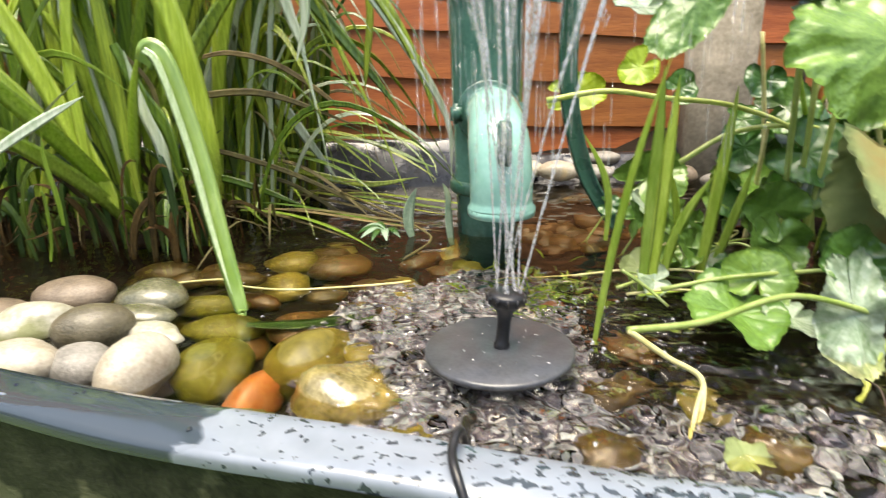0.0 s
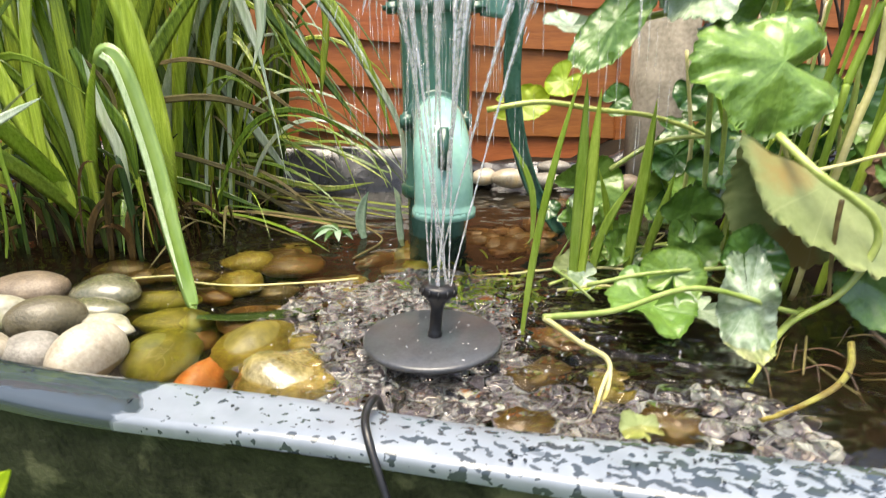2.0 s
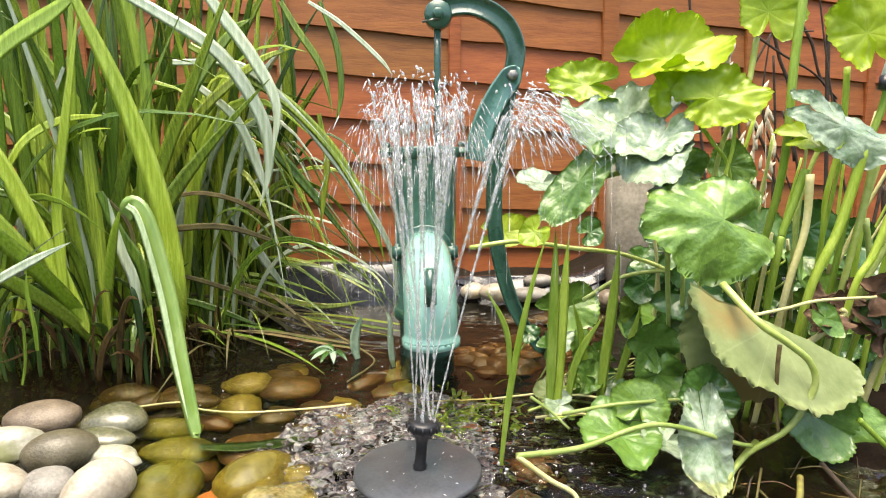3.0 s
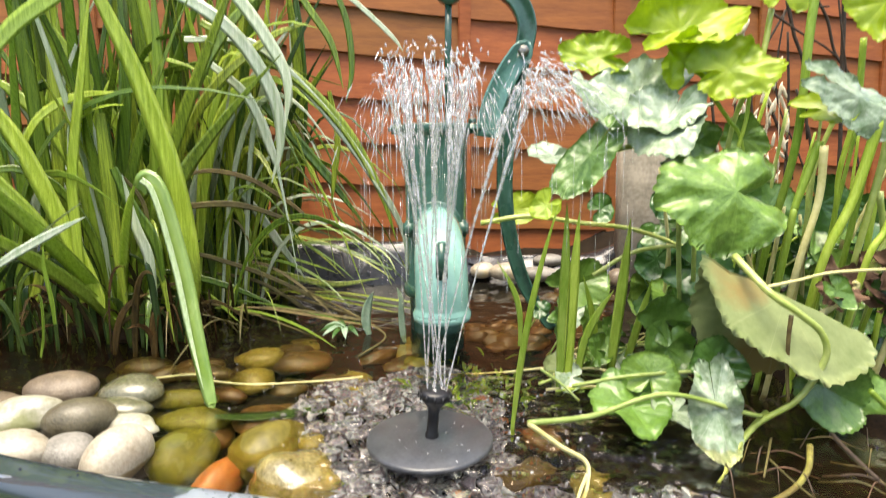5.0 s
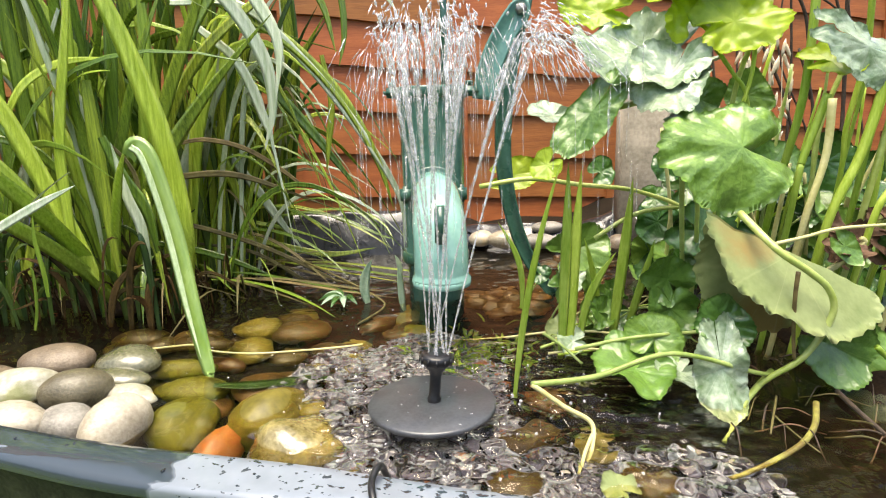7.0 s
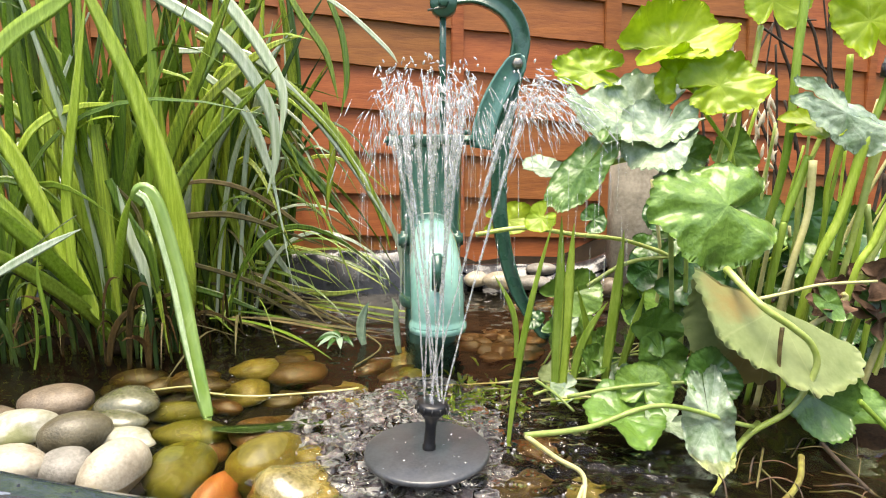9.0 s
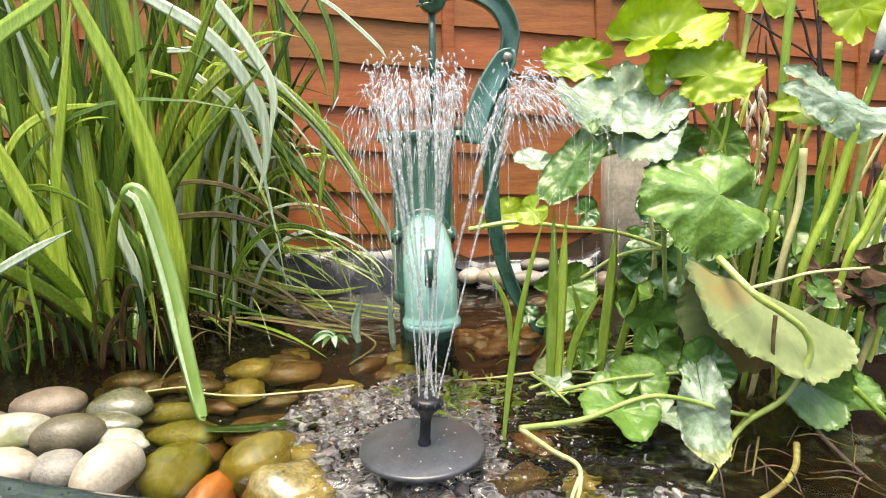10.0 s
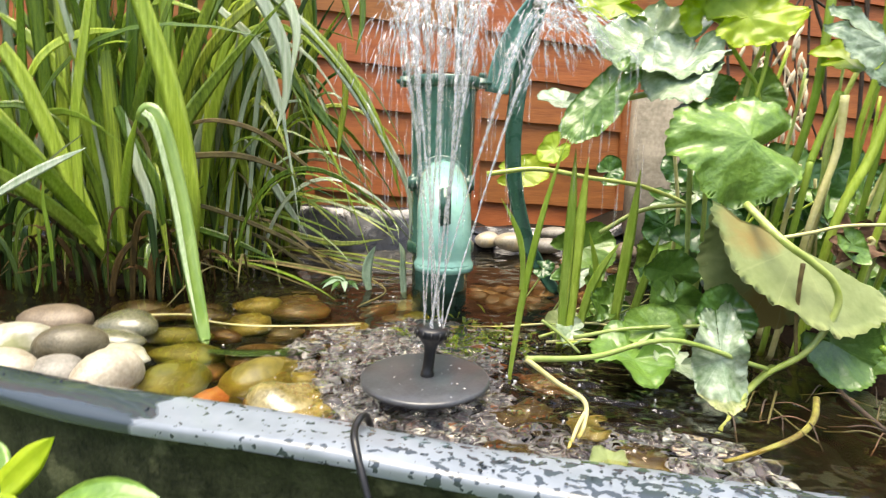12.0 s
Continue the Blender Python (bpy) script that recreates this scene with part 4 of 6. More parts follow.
STONE_WORDS = {
    "brown": "speckled brown rounded pebble among the pile", "olive": "glossy wet olive-grey pebble at the water", "grey": "dark grey-brown rounded pebble on the pile",
    "cream": "smooth cream pebble beside the rim", "pale": "pale grey rough pebble in the pile", "white": "white striped split pebble on the pile",
    "ochre": "algae-stained ochre pebble under shallow water", "mossy": "mossy green pebble under shallow water", "orange": "orange terracotta pebble under water",
    "amber": "amber-brown pebble lying under the water", "wet": "wet cream pebble with painted glints breaking the water surface",
}
stone_count = 0


def stone(kind, x, y, z, rx, ry, rz, turn=0, tip=0, side=0, lump=0.1):
    global stone_count
    stone_count += 1
    ob = thing("pebble", pebble_bm(rx, ry, rz, stone_count, lump), STONE_KINDS[kind], STONE_WORDS[kind], "pebble", "pebbles in the pond")
    ob.matrix_basis = pose(x, y, z, tip, side, turn)
    return ob


stone("brown", -0.594, 0.165, 0.010, 0.055, 0.042, 0.027, 8)
stone("olive", -0.482, 0.160, 0.004, 0.053, 0.040, 0.027, -8)
stone("grey", -0.488, 0.035, 0.018, 0.047, 0.038, 0.031, 8)
stone("white", -0.422, 0.050, 0.0, 0.047, 0.026, 0.017, -16, lump=0.25)
stone("cream", -0.390, -0.050, 0.004, 0.033, 0.050, 0.040, -20, 16)
stone("pale", -0.462, -0.035, 0.006, 0.036, 0.034, 0.024, 10)
stone("cream", -0.520, -0.050, 0.018, 0.046, 0.036, 0.024, -10)
stone("white", -0.592, 0.070, 0.010, 0.050, 0.042, 0.028, 20, lump=0.2)
stone("olive", -0.47, 0.108, 0.0, 0.050, 0.030, 0.018, -6)
stone("pale", -0.60, -0.01, -0.01, 0.05, 0.045, 0.025, 0)
stone("brown", -0.70, 0.12, -0.01, 0.06, 0.045, 0.026, 30)
stone("grey", -0.65, 0.05, -0.01, 0.05, 0.045, 0.026, 70)
stone("mossy", -0.338, 0.012, -0.042, 0.046, 0.066, 0.046, 6)
stone("ochre", -0.226, 0.026, -0.036, 0.046, 0.066, 0.052, -16)
stone("wet", -0.166, -0.060, -0.024, 0.058, 0.050, 0.040, 10, lump=0.25)
stone("ochre", -0.165, 0.030, -0.036, 0.022, 0.026, 0.02, 40)
stone("orange", -0.270, -0.040, -0.056, 0.028, 0.056, 0.038, -8)
stone("ochre", -0.275, -0.115, -0.04, 0.05, 0.036, 0.03, 10)
stone("mossy", -0.365, 0.115, -0.045, 0.058, 0.040, 0.030, -8)
stone("amber", -0.262, 0.125, -0.05, 0.045, 0.05, 0.022, 20)
stone("mossy", -0.41, 0.175, -0.03, 0.06, 0.03, 0.026, 0)
stone("amber", -0.41, 0.272, -0.018, 0.058, 0.034, 0.020, -10)
stone("amber", -0.43, 0.31, -0.020, 0.045, 0.03, 0.020, 0)
stone("ochre", -0.350, 0.405, -0.07, 0.048, 0.05, 0.032, 0)
stone("amber", -0.27, 0.40, -0.085, 0.06, 0.055, 0.032, 20)
stone("ochre", -0.335, 0.31, -0.08, 0.04, 0.05, 0.032, 20)
stone("amber", -0.55, 0.34, -0.05, 0.05, 0.04, 0.03, 0)
stone("amber", -0.49, 0.30, -0.05, 0.04, 0.035, 0.028, 40)
stone("cream", 0.194, 0.90, 0.03, 0.050, 0.035, 0.026, 5)
stone("pale", 0.285, 0.915, 0.02, 0.055, 0.035, 0.022, -10)
stone("pale", 0.325, 0.985, 0.045, 0.045, 0.03, 0.02, 0)
stone("brown", 0.49, 0.85, 0.022, 0.036, 0.03, 0.024, 0)
stone("pale", 0.56, 0.83, 0.012, 0.036, 0.03, 0.02, 0)
stone("cream", 0.125, 0.93, 0.03, 0.035, 0.03, 0.024, 0)
stone("cream", 0.40, 0.90, 0.03, 0.04, 0.03, 0.022, 0)
rng = random.Random(7)
for _ in range(34):
    x, y = rng.uniform(0.08, 0.5), rng.uniform(0.5, 0.86)
    stone("amber", x, y, bed_z(x, y) + 0.015, rng.uniform(0.025, 0.045), rng.uniform(0.022, 0.035), rng.uniform(0.015, 0.028), rng.uniform(0, 180))
for _ in range(46):
    x, y = rng.uniform(-0.62, 0.0), rng.uniform(0.06, 0.62)
    stone(rng.choice(("amber", "ochre", "mossy", "amber")), x, y, bed_z(x, y) + 0.01, rng.uniform(0.028, 0.055), rng.uniform(0.024, 0.045), rng.uniform(0.016, 0.028), rng.uniform(0, 180))

stone("amber", 0.13, -0.03, -0.045, 0.035, 0.028, 0.02, 20)
stone("ochre", 0.20, -0.06, -0.046, 0.03, 0.025, 0.02, 70)
stone("amber", 0.165, 0.06, -0.046, 0.035, 0.028, 0.02, 120)
stone("amber", 0.24, -0.14, -0.046, 0.03, 0.03, 0.02, 10)
stone("ochre", -0.10, -0.13, -0.045, 0.035, 0.03, 0.02, 40)
stone("amber", 0.09, -0.14, -0.046, 0.032, 0.026, 0.02, 60)

# ---- left clump of strap leaves ----
clump = empty("sedge_clump", "tall clump of arching green strap-leaved sedge in the pond", "plant")


def blade(parent, a, b, c, d, width, material=None, facing=(0, -1, 0.25), fold=0.18, twist=0.0, label="", n=18):
    return part("blade", blade_bm(bezier(a, b, c, d, n), width, facing, fold, twist), material or M_BLADE, parent, label)


# broad blade that leans out over the stones
part("blade", blade_bm(chain([(-0.50, 0.42, -0.01), (-0.45, 0.34, 0.10), (-0.421, 0.28, 0.18), (-0.427, 0.28, 0.276), (-0.446, 0.28, 0.381), (-0.486, 0.28, 0.515), (-0.537, 0.28, 0.643), (-0.58, 0.28, 0.75)], 6), 0.036, root=0.6), M_BLADE_LIME, clump, "broad bright green blade")
# folded blade whose tip hangs into the water
part("blade", blade_bm(chain([(-0.66, 0.47, 0.0), (-0.62, 0.42, 0.13), (-0.545, 0.32, 0.26), (-0.480, 0.24, 0.338)], 7), 0.024, root=0.8), M_BLADE_LIME, clump)
part("blade", blade_bm(chain([(-0.473, 0.236, 0.318), (-0.457, 0.225, 0.339), (-0.432, 0.215, 0.315), (-0.398, 0.19, 0.21), (-0.366, 0.15, 0.10), (-0.335, 0.11, 0.015), (-0.331, 0.107, 0.004)], 7), 0.030, root=1.0, blunt=0.75), M_BLADE_FOLD, clump, "pale glossy folded blade hanging into the water")
# painted highlight laid along the folded blade
part("sheen_stripe", blade_bm(chain([(-0.462, 0.220, 0.338), (-0.440, 0.210, 0.316), (-0.405, 0.184, 0.21), (-0.372, 0.145, 0.10), (-0.343, 0.108, 0.03)], 7), 0.010, root=1.0), M_SHEEN_STRIPE, clump, "whitish highlight painted along the folded blade")
part("blade", blade_bm(chain([(-0.323, 0.093, -0.012), (-0.27, 0.105, -0.024), (-0.21, 0.125, -0.032), (-0.16, 0.15, -0.04)], 6), 0.03, (0, 0, 1)), M_BLADE_DIM, clump)
blade(clump, (-0.66, 0.47, 0.0), (-0.66, 0.40, 0.15), (-0.70, 0.3, 0.25), (-0.79, 0.2, 0.42), 0.034, M_BLADE_LIME)
blade(clump, (-0.66, 0.46, 0.0), (-0.66, 0.40, 0.12), (-0.72, 0.3, 0.2), (-0.80, 0.22, 0.30), 0.03, M_BLADE_LIME)
blade(clump, (-0.70, 0.48, 0.0), (-0.68, 0.44, 0.22), (-0.66, 0.42, 0.5), (-0.62, 0.42, 0.80), 0.022, M_BLADE_LIME)
blade(clump, (-0.66, 0.5, 0.0), (-0.63, 0.45, 0.2), (-0.66, 0.42, 0.36), (-0.66, 0.42, 0.46), 0.03, M_BLADE)
blade(clump, (-0.80, 0.42, 0.18), (-0.70, 0.3, 0.24), (-0.62, 0.26, 0.28), (-0.575, 0.24, 0.30), 0.014, M_BLADE_SHEEN, (0, -0.5, 1))
blade(clump, (-0.75, 0.5, 0.33), (-0.70, 0.42, 0.45), (-0.62, 0.38, 0.47), (-0.56, 0.38, 0.465), 0.018, M_BLADE_LIME, (0, -0.5, 1))
blade(clump, (-0.62, 0.55, 0.02), (-0.60, 0.50, 0.25), (-0.55, 0.40, 0.36), (-0.50, 0.36, 0.02), 0.026, M_BLADE)
blade(clump, (-0.585, 0.6, 0.0), (-0.57, 0.5, 0.12), (-0.57, 0.42, 0.18), (-0.555, 0.36, 0.0), 0.022, M_BLADE)
def strap(parent, points, width, material, facing=(0, -1, 0.25)):
    return part("blade", blade_bm(chain(points, 6), width, facing, root=0.7), material, parent)


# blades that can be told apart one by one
strap(clump, [(-0.563, 0.45, 0.722), (-0.49, 0.45, 0.681), (-0.379, 0.45, 0.605), (-0.308, 0.45, 0.488), (-0.298, 0.45, 0.392), (-0.32, 0.45, 0.315)], 0.026, M_BLADE_SHEEN)
strap(clump, [(-0.415, 0.45, 0.74), (-0.369, 0.45, 0.673), (-0.317, 0.45, 0.597), (-0.278, 0.45, 0.511), (-0.289, 0.45, 0.412)], 0.024, M_BLADE_SHEEN)
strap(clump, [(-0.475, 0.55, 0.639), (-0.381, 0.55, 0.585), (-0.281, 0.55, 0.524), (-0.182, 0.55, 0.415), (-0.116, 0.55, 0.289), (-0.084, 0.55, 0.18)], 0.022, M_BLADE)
strap(clump, [(-0.512, 0.55, 0.606), (-0.374, 0.55, 0.598), (-0.264, 0.55, 0.5), (-0.163, 0.55, 0.369), (-0.072, 0.55, 0.209), (-0.064, 0.55, 0.083)], 0.018, M_BLADE_SHEEN)
strap(clump, [(-0.465, 0.55, 0.56), (-0.388, 0.55, 0.488), (-0.344, 0.55, 0.374), (-0.329, 0.55, 0.325)], 0.02, M_BLADE_SHEEN)
strap(clump, [(-0.56, 0.6, 0.326), (-0.489, 0.6, 0.334), (-0.399, 0.6, 0.309), (-0.302, 0.6, 0.241), (-0.279, 0.6, 0.206)], 0.011, M_BLADE_STRAW)
strap(clump, [(-0.63, 0.6, 0.239), (-0.552, 0.6, 0.256), (-0.422, 0.6, 0.254), (-0.239, 0.6, 0.183)], 0.015, M_BLADE_STRAW)
strap(clump, [(-0.496, 0.7, 0.318), (-0.427, 0.7, 0.222), (-0.381, 0.7, 0.149), (-0.324, 0.7, 0.064)], 0.022, M_BLADE_SHEEN)
strap(clump, [(-0.488, 0.65, 0.36), (-0.474, 0.65, 0.287), (-0.443, 0.65, 0.189), (-0.41, 0.65, 0.114)], 0.022, M_BLADE)
strap(clump, [(-0.38, 0.62, 0.483), (-0.333, 0.62, 0.428), (-0.262, 0.62, 0.343), (-0.155, 0.62, 0.198)], 0.024, M_BLADE)
strap(clump, [(-0.218, 0.5, 0.71), (-0.154, 0.5, 0.668), (-0.082, 0.5, 0.602), (-0.057, 0.5, 0.57)], 0.01, M_BLADE_SHEEN)
strap(clump, [(-0.297, 0.6, 0.736), (-0.265, 0.6, 0.679), (-0.217, 0.6, 0.602), (-0.195, 0.6, 0.505)], 0.016, M_BLADE)
strap(clump, [(-0.214, 0.6, 0.735), (-0.182, 0.6, 0.644), (-0.175, 0.6, 0.55), (-0.19, 0.6, 0.479)], 0.014, M_BLADE)
strap(clump, [(-0.226, 0.6, 0.503), (-0.212, 0.6, 0.406), (-0.223, 0.6, 0.319), (-0.232, 0.6, 0.256)], 0.014, M_BLADE)
strap(clump, [(-0.622, 0.62, 0.158), (-0.509, 0.62, 0.131), (-0.357, 0.62, 0.072), (-0.152, 0.62, -0.042)], 0.011, M_BLADE_STRAW)
strap(clump, [(-0.64, 0.62, 0.105), (-0.513, 0.62, 0.075), (-0.374, 0.62, 0.018)], 0.016, M_BLADE)
strap(clump, [(-0.567, 0.66, 0.094), (-0.422, 0.66, 0.064), (-0.265, 0.66, -0.038), (-0.184, 0.66, -0.054)], 0.009, M_BLADE_STRAW)
strap(clump, [(-0.58, 0.7, 0.128), (-0.459, 0.7, 0.097), (-0.268, 0.7, 0.05), (-0.143, 0.7, 0.062)], 0.016, M_BLADE)
strap(clump, [(-0.747, 0.3, 0.535), (-0.682, 0.3, 0.596), (-0.603, 0.3, 0.644), (-0.544, 0.3, 0.682)], 0.034, M_BLADE_LIME)
strap(clump, [(-0.69, 0.4, 0.088), (-0.689, 0.4, 0.222), (-0.683, 0.4, 0.34), (-0.646, 0.4, 0.515), (-0.607, 0.4, 0.69)], 0.022, M_BLADE_LIME)
strap(clump, [(-0.813, 0.4, 0.457), (-0.78, 0.4, 0.401), (-0.726, 0.4, 0.274), (-0.666, 0.4, 0.118), (-0.65, 0.4, 0.076)], 0.036, M_BLADE_LIME)
strap(clump, [(-0.864, 0.42, 0.353), (-0.791, 0.42, 0.265), (-0.727, 0.42, 0.175), (-0.672, 0.42, 0.082)], 0.03, M_BLADE_LIME)
strap(clump, [(-0.718, 0.22, 0.197), (-0.678, 0.22, 0.221), (-0.62, 0.22, 0.251), (-0.557, 0.22, 0.28)], 0.016, M_BLADE_SHEEN)
strap(clump, [(-0.618, 0.4, 0.452), (-0.617, 0.4, 0.371), (-0.616, 0.4, 0.312), (-0.612, 0.4, 0.176), (-0.606, 0.4, 0.035)], 0.028, M_BLADE)
strap(clump, [(-0.593, 0.38, 0.351), (-0.564, 0.38, 0.276), (-0.529, 0.38, 0.211), (-0.514, 0.38, 0.09)], 0.022, M_BLADE)
strap(clump, [(-0.798, 0.42, 0.373), (-0.746, 0.42, 0.446), (-0.674, 0.42, 0.483), (-0.584, 0.42, 0.492)], 0.018, M_BLADE_LIME)
strap(clump, [(-0.861, 0.5, 0.063), (-0.806, 0.5, 0.22), (-0.769, 0.5, 0.37), (-0.758, 0.5, 0.591), (-0.76, 0.5, 0.738)], 0.03, M_BLADE)
strap(clump, [(-0.717, 0.5, 0.085), (-0.718, 0.5, 0.277), (-0.769, 0.5, 0.415), (-0.837, 0.5, 0.494), (-0.897, 0.5, 0.539)], 0.03, M_BLADE_LIME)
strap(clump, [(-0.681, 0.5, 0.084), (-0.642, 0.5, 0.333), (-0.615, 0.5, 0.535), (-0.61, 0.5, 0.726)], 0.028, M_BLADE)
strap(clump, [(-0.579, 0.48, 0.063), (-0.566, 0.48, 0.31), (-0.539, 0.48, 0.532), (-0.535, 0.48, 0.73)], 0.026, M_BLADE_LIME)
strap(clump, [(-0.622, 0.5, 0.083), (-0.551, 0.5, 0.332), (-0.464, 0.5, 0.532), (-0.376, 0.5, 0.649), (-0.33, 0.5, 0.68)], 0.026, M_BLADE)
strap(clump, [(-0.616, 0.52, 0.127), (-0.533, 0.52, 0.365), (-0.452, 0.52, 0.501), (-0.331, 0.52, 0.599), (-0.249, 0.52, 0.63)], 0.022, M_BLADE)
strap(clump, [(-0.561, 0.42, 0.08), (-0.567, 0.42, 0.183), (-0.564, 0.42, 0.283), (-0.638, 0.42, 0.376)], 0.01, M_BLADE_STRAW)
strap(clump, [(-0.531, 0.36, 0.096), (-0.533, 0.36, 0.183), (-0.552, 0.36, 0.247), (-0.567, 0.36, 0.341)], 0.02, M_BLADE_SHEEN)
strap(clump, [(-0.685, 0.3, 0.075), (-0.685, 0.3, 0.117), (-0.691, 0.3, 0.179), (-0.687, 0.3, 0.224)], 0.009, M_BLADE_LIME)
strap(clump, [(-0.683, 0.25, 0.031), (-0.673, 0.25, 0.071), (-0.669, 0.25, 0.131), (-0.674, 0.25, 0.146)], 0.006, M_BLADE)

rng = random.Random(21)
CROWNS = [(-0.66, 0.48), (-0.79, 0.6), (-0.92, 0.54), (-0.60, 0.68), (-0.72, 0.74), (-0.96, 0.76), (-0.55, 0.82), (-1.12, 0.62), (-1.25, 0.5), (-1.3, 0.75), (-0.42, 0.8)]
for k, (cx, cy) in enumerate(CROWNS):
    # matted dark roots at the foot of each tuft
    mound = part("root_mat", pebble_bm(0.06, 0.05, 0.03, k + 60, 0.4), M_ROOTMAT, clump, "dark matted roots")
    mound.matrix_basis = pose(cx, cy + 0.01, -0.015, 0, 0, 40 * k)
for k in range(110):
    # blades that fan up from the clump's crowns
    cx, cy = CROWNS[k % len(CROWNS)]
    bx, by = cx + rng.gauss(0, 0.02), cy + rng.gauss(0, 0.02)
    lean = rng.gauss(0.06, 0.20) + (bx + 0.8) * 0.3
    high = rng.uniform(0.45, 0.95)
    tip = Vector((bx + lean * 1.3, by - rng.uniform(-0.05, 0.22), high))
    mid = Vector((bx + lean * 0.25, by - 0.03, high * 0.55))
    if rng.random() < 0.35:
        tip = Vector((bx + lean * 1.9, by - rng.uniform(0.0, 0.25), high * rng.uniform(0.35, 0.75)))
        mid.z = high * 0.9
    tip.x = min(tip.x, -0.3 + rng.uniform(-0.12, 0.12))
    blade(clump, (bx, by, -0.03), (bx + 0.02, by, high * 0.3), mid, tip, rng.uniform(0.014, 0.034), rng.choice((M_BLADE, M_BLADE, M_BLADE, M_BLADE_LIME, M_BLADE_SHEEN)),
          (rng.gauss(0, 0.5), -1, rng.uniform(0, 0.5)), 0.2, rng.gauss(0, 0.5), n=14)
for k in range(21):
    # arching blades thrown out over the water and the liner
    bx, by = rng.uniform(-0.75, -0.45), rng.uniform(0.6, 0.9)
    reach, high = rng.uniform(0.15, 0.5), rng.uniform(0.12, 0.62)
    tip = (bx + reach, by - rng.uniform(-0.08, 0.2), max(0.0, high * rng.uniform(-0.2, 0.75)))
    blade(clump, (bx, by, 0.0), (bx + 0.05, by, high), (bx + reach * 0.5, by - 0.05, high * 1.25), tip, rng.uniform(0.007, 0.017),
          rng.choice((M_BLADE, M_BLADE, M_BLADE_STRAW, M_BLADE_LIME)), (rng.gauss(0, 0.4), -1, rng.uniform(0.1, 0.8)), 0.2, rng.gauss(0, 0.6), n=14)
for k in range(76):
    # close-set blades that fill the clump from behind, many dimmed to paint its shade
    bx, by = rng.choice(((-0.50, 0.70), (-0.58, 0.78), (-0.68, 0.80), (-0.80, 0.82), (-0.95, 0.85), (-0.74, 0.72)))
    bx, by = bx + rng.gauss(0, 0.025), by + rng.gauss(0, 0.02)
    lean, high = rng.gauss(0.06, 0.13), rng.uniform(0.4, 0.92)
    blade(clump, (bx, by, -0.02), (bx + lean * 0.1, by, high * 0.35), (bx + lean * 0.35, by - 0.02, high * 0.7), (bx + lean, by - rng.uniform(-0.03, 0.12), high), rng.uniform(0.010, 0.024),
          rng.choice((M_BLADE, M_BLADE, M_BLADE_DIM, M_BLADE_DIM, M_BLADE_LIME)), (rng.gauss(0, 0.5), -1, rng.uniform(0, 0.6)), 0.2, rng.gauss(0, 0.6), n=12)
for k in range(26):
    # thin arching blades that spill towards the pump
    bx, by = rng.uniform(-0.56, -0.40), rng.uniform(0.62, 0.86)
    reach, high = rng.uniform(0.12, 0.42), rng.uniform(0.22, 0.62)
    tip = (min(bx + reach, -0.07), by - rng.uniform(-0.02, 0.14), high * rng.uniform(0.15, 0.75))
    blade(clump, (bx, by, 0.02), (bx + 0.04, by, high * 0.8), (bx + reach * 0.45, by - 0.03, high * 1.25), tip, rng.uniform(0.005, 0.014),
          rng.choice((M_BLADE, M_BLADE, M_BLADE_STRAW, M_BLADE_SHEEN, M_BLADE_SHEEN, M_BLADE_LIME)), (rng.gauss(0, 0.5), -1, rng.uniform(0.1, 1.0)), 0.2, rng.gauss(0, 0.7), n=14)
for k in range(7):
    # limp blades lying over the far liner and the back water
    bx, by = rng.uniform(-0.62, -0.42), rng.uniform(0.66, 0.88)
    reach = rng.uniform(0.2, 0.5)
    blade(clump, (bx, by, 0.10), (bx + reach * 0.3, by, rng.uniform(0.12, 0.24)), (bx + reach * 0.7, by - 0.06, rng.uniform(0.04, 0.2)), (min(bx + reach, -0.10), by - rng.uniform(0.0, 0.22), rng.uniform(0.0, 0.12)),
          rng.uniform(0.005, 0.012), rng.choice((M_BLADE, M_BLADE, M_BLADE_STRAW, M_BLADE_STRAW)), (0, -0.7, 0.8), n=12)
for k in range(18):
    # the tallest blades arch over the whole clump, added to shade it from above
    bx, by = rng.uniform(-1.0, -0.5), rng.uniform(0.45, 0.85)
    high = rng.uniform(0.95, 1.25)
    reach = rng.gauss(0.05, 0.2)
    blade(clump, (bx, by, -0.02), (bx + reach * 0.05, by, high * 0.5), (bx + reach * 0.3, by - 0.05, high * 1.1), (bx + reach * 1.2, by - rng.uniform(0.1, 0.4), high * rng.uniform(0.8, 0.95)),
          rng.uniform(0.014, 0.028), rng.choice((M_BLADE, M_BLADE, M_BLADE_LIME)), (rng.gauss(0, 0.4), -1, 0.3), 0.2, rng.gauss(0, 0.5), n=14)
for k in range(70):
    # short blades crowding the clump's foot, their dark colour standing in for shade
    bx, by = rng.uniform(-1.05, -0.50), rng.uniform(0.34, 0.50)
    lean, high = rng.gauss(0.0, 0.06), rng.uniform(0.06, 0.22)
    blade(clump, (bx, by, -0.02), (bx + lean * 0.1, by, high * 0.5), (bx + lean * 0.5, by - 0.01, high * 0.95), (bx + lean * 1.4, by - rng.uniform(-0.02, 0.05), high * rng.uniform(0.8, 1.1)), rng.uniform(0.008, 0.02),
          rng.choice((M_BLADE_DIM, M_BLADE_DIM, M_BLADE_ROT)), (rng.gauss(0, 0.5), -1, rng.uniform(0, 0.3)), 0.2, rng.gauss(0, 0.6), n=9)
